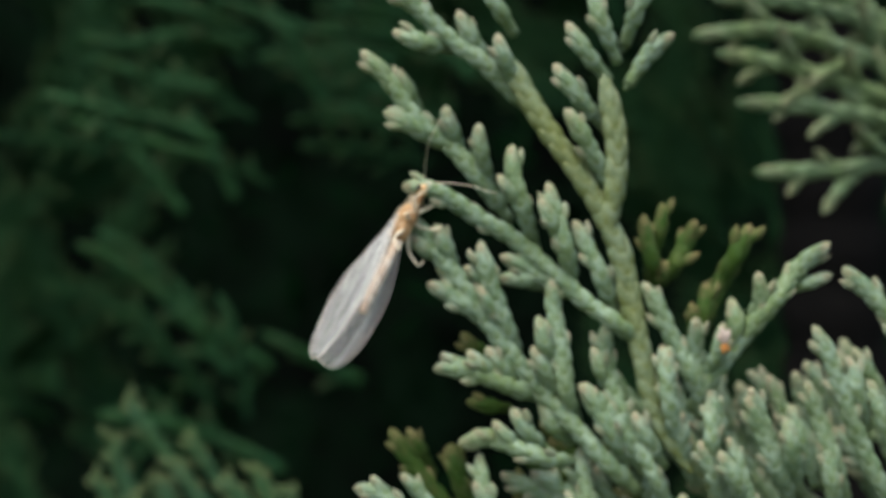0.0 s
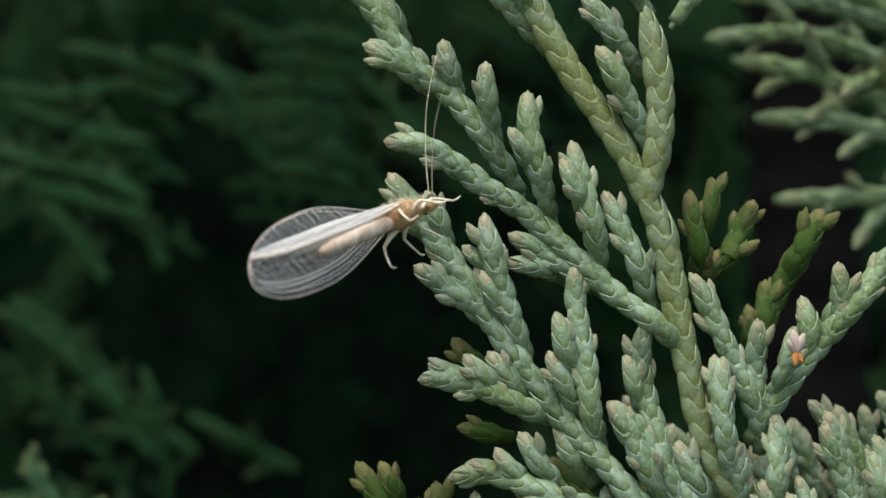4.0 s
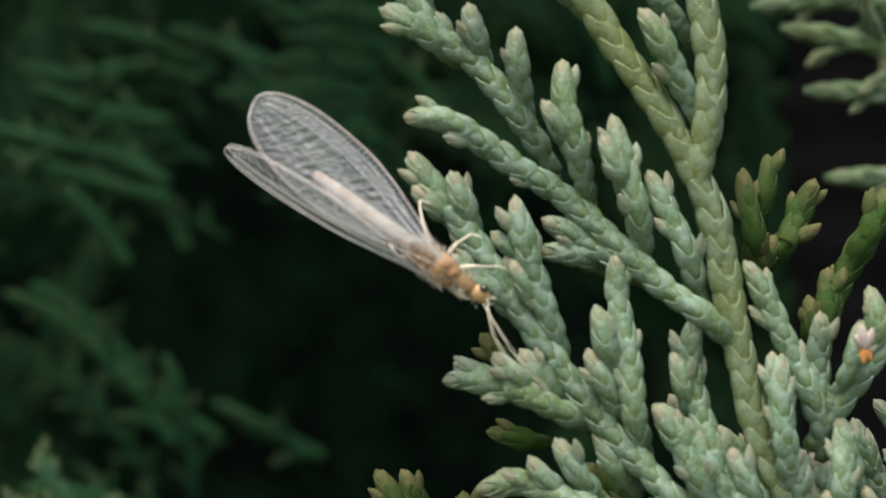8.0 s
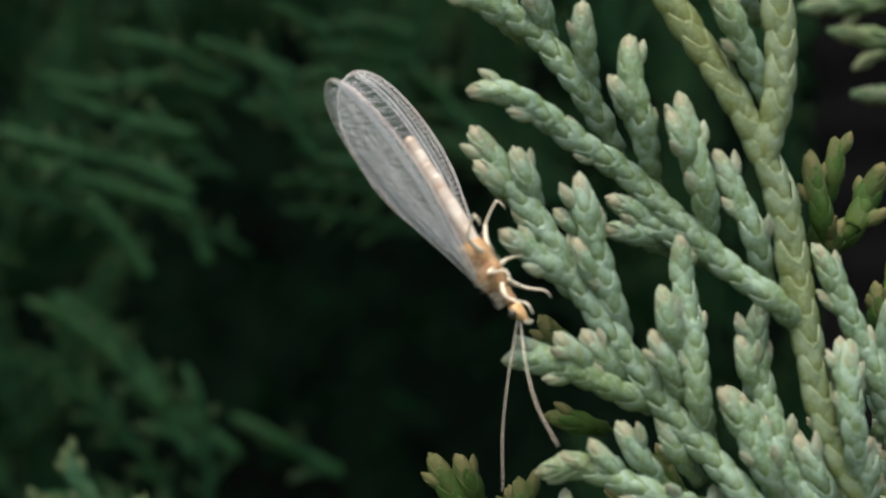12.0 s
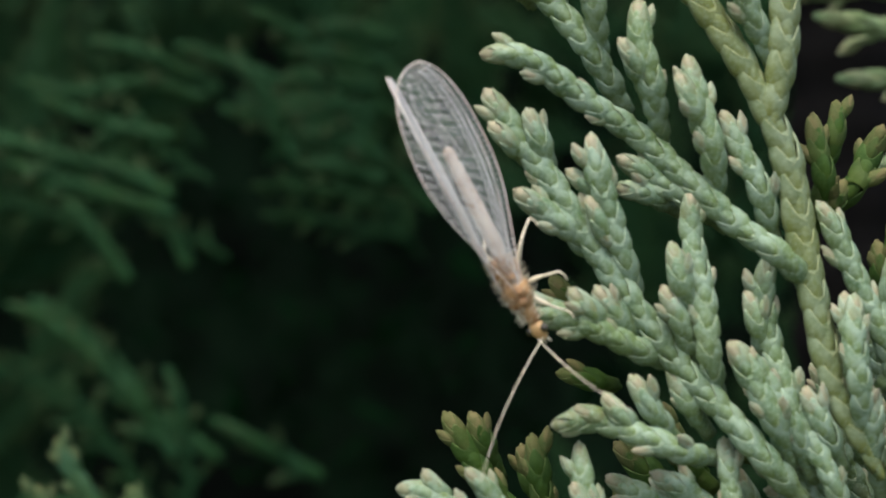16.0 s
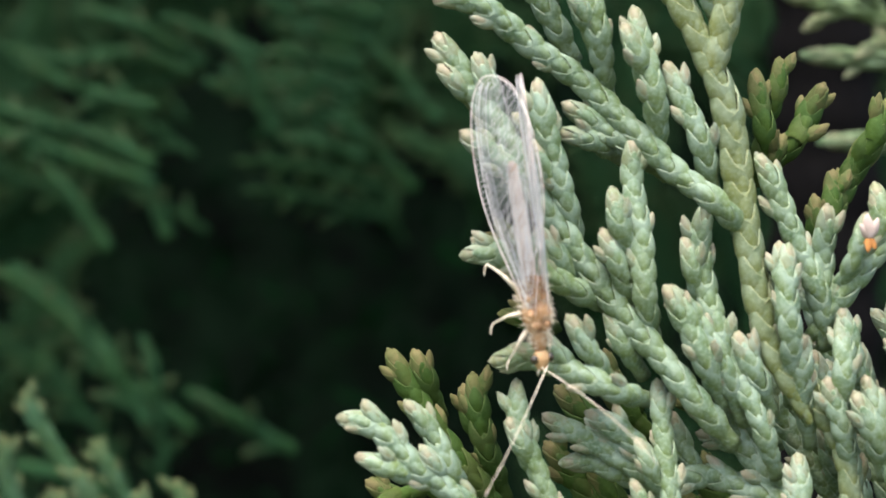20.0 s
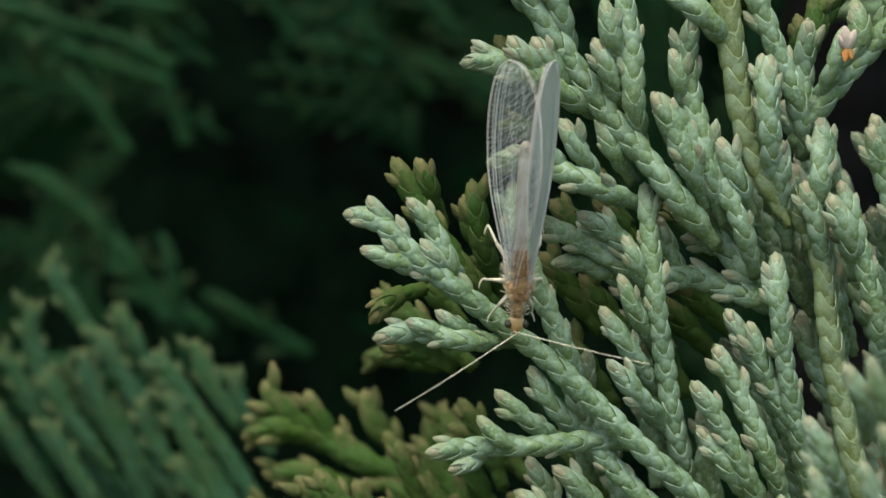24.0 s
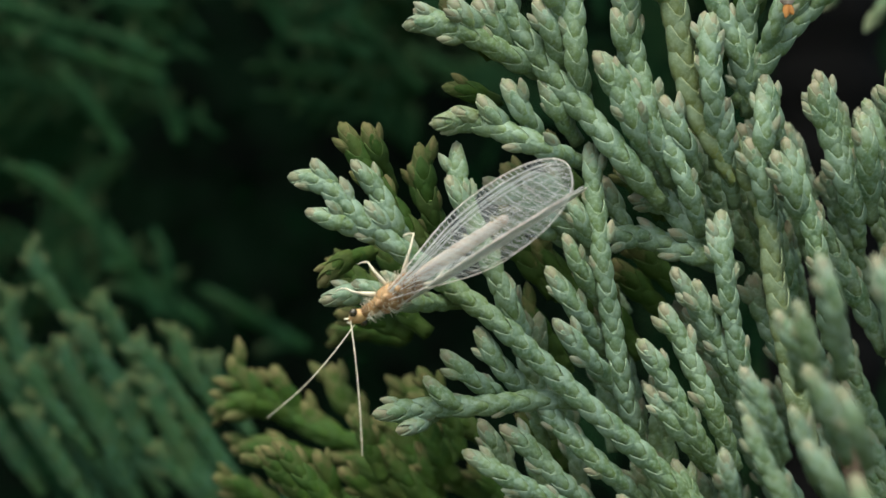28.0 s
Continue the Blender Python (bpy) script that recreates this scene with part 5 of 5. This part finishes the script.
    walk(feelers[0], [
        (0, reach(0.2, 0.34, -0.84, -0.42)),
        (1, reach(0.2, 0.95, -0.25, 0.21)),
        (1.5, reach(0.2, 0.96, -0.28, 0.06)),
        (2, reach(0.2, 0.87, -0.48, -0.13)),
        (2.5, reach(0.2, 0.67, -0.70, -0.26)),
        (3, reach(0.2, 0.98, -0.09, -0.19)),
        (3.5, reach(0.2, 0.90, -0.18, 0.39)),
        (4, reach(0.2, 0.18, -0.84, 0.51)),
        (4.5, reach(0.2, -0.32, -0.45, 0.83)),
        (6.5, reach(0.2, 0.66, -0.45, 0.60)),
        (7, reach(0.2, 0.59, 0.80, -0.11)),
        (7.5, reach(0.2, 0.36, 0.59, 0.73)),
        (8, reach(0.2, 0.33, 0.16, 0.93)),
        (8.5, reach(0.2, 0.28, -0.28, 0.92)),
        (9, reach(0.2, 0.74, -0.30, 0.60)),
        (9.5, reach(0.2, 0.26, -0.45, 0.85)),
        (10, reach(0.2, -0.27, -0.09, 0.96)),
        (10.5, reach(0.2, 0.53, 0.61, 0.58)),
        (11, reach(0.2, 0.49, 0.43, 0.76)),
        (11.5, reach(0.2, 0.83, 0.34, 0.45)),
        (13.5, reach(0.2, 0.27, 0.53, 0.81)),
        (14, reach(0.2, 0.15, 0.82, 0.55)),
        (14.5, reach(0.2, -0.04, 0.68, 0.73)),
        (14.75, reach(0.2, 0.48, 0.85, 0.24)),
        (15, reach(0.2, 0.74, 0.56, -0.38)),
        (15.5, reach(0.2, 0.73, 0.56, 0.39)),
        (16, reach(0.2, 0.43, -0.25, 0.87)),
        (16.5, reach(0.2, 0.49, -0.12, 0.86)),
        (17, reach(0.2, 0.38, -0.34, 0.86)),
        (18, reach(0.2, 0.29, -0.95, 0.11)),
        (19, reach(0.2, 0.51, -0.86, -0.04)),
        (20, reach(0.2, 0.61, -0.71, 0.34)),
        (20.5, reach(0.2, 0.20, -0.85, 0.48)),
        (22.5, reach(0.2, -0.22, -0.91, 0.35)),
        (23, reach(0.2, 0.13, -0.55, 0.83)),
        (24, reach(0.2, 0.37, -0.87, 0.34)),
        (25, reach(0.2, -0.10, -0.79, 0.61)),
        (25.5, reach(0.2, 0.91, -0.42, 0.03)),
        (26, reach(0.2, 0.07, -0.89, -0.45)),
        (26.5, reach(0.2, 0.79, 0.24, 0.56)),
        (27, reach(0.2, 0.49, -0.51, 0.70)),
        (27.5, reach(0.2, 0.11, -0.97, -0.23)),
        (28, reach(0.2, 0.46, -0.34, 0.82)),
    ])
    walk(feelers[1], [
        (0, reach(-0.2, 0.06, -0.33, -0.94)),
        (0.5, reach(-0.2, 0.03, -0.94, -0.35)),
        (1, reach(-0.2, 0.11, -0.98, 0.15)),
        (1.5, reach(-0.2, -0.07, -0.92, 0.38)),
        (2, reach(-0.2, -0.31, -0.75, 0.58)),
        (2.5, reach(-0.2, -0.18, -0.65, 0.74)),
        (3, reach(-0.2, 0.81, 0.07, -0.58)),
        (3.5, reach(-0.2, 0.92, -0.16, -0.35)),
        (4, reach(-0.2, -0.35, -0.93, 0.09)),
        (4.5, reach(-0.2, -0.37, -0.76, 0.54)),
        (5.5, reach(-0.2, 0.14, -0.13, 0.98)),
        (6.5, reach(-0.2, 0.53, 0.60, 0.60)),
        (7, reach(-0.2, 0.32, 0.34, 0.88)),
        (7.5, reach(-0.2, -0.28, -0.64, 0.71)),
        (8, reach(-0.2, 0.52, 0.22, 0.82)),
        (8.5, reach(-0.2, 0.38, 0.81, 0.45)),
        (9, reach(-0.2, 0.04, 0.99, -0.16)),
        (10, reach(-0.2, 0.90, -0.18, -0.40)),
        (11, reach(-0.2, 0.55, 0.80, -0.24)),
        (13.5, reach(-0.2, 0.72, 0.69, -0.06)),
        (14, reach(-0.2, 0.30, 0.93, -0.20)),
        (16, reach(-0.2, 0.38, 0.74, 0.56)),
        (17, reach(-0.2, 0.60, 0.06, 0.80)),
        (18, reach(-0.2, 0.70, -0.02, 0.71)),
        (19, reach(-0.2, 0.58, 0.27, 0.77)),
        (20, reach(-0.2, 0.57, 0.27, 0.77)),
        (20.5, reach(-0.2, 0.32, 0.29, 0.90)),
        (22.5, reach(-0.2, 0.77, 0.26, 0.58)),
        (23, reach(-0.2, 0.63, 0.42, 0.65)),
        (24, reach(-0.2, -0.04, 0.71, 0.71)),
        (25, reach(-0.2, -0.03, -0.18, 0.98)),
        (25.5, reach(-0.2, 0.02, 0.08, 1.00)),
        (26, reach(-0.2, 0.11, -0.07, 0.99)),
        (26.5, reach(-0.2, 0.50, 0.08, 0.86)),
        (27, reach(-0.2, 0.35, 0.19, 0.92)),
        (28, reach(-0.2, 0.14, 0.24, 0.96)),
    ])


motions()
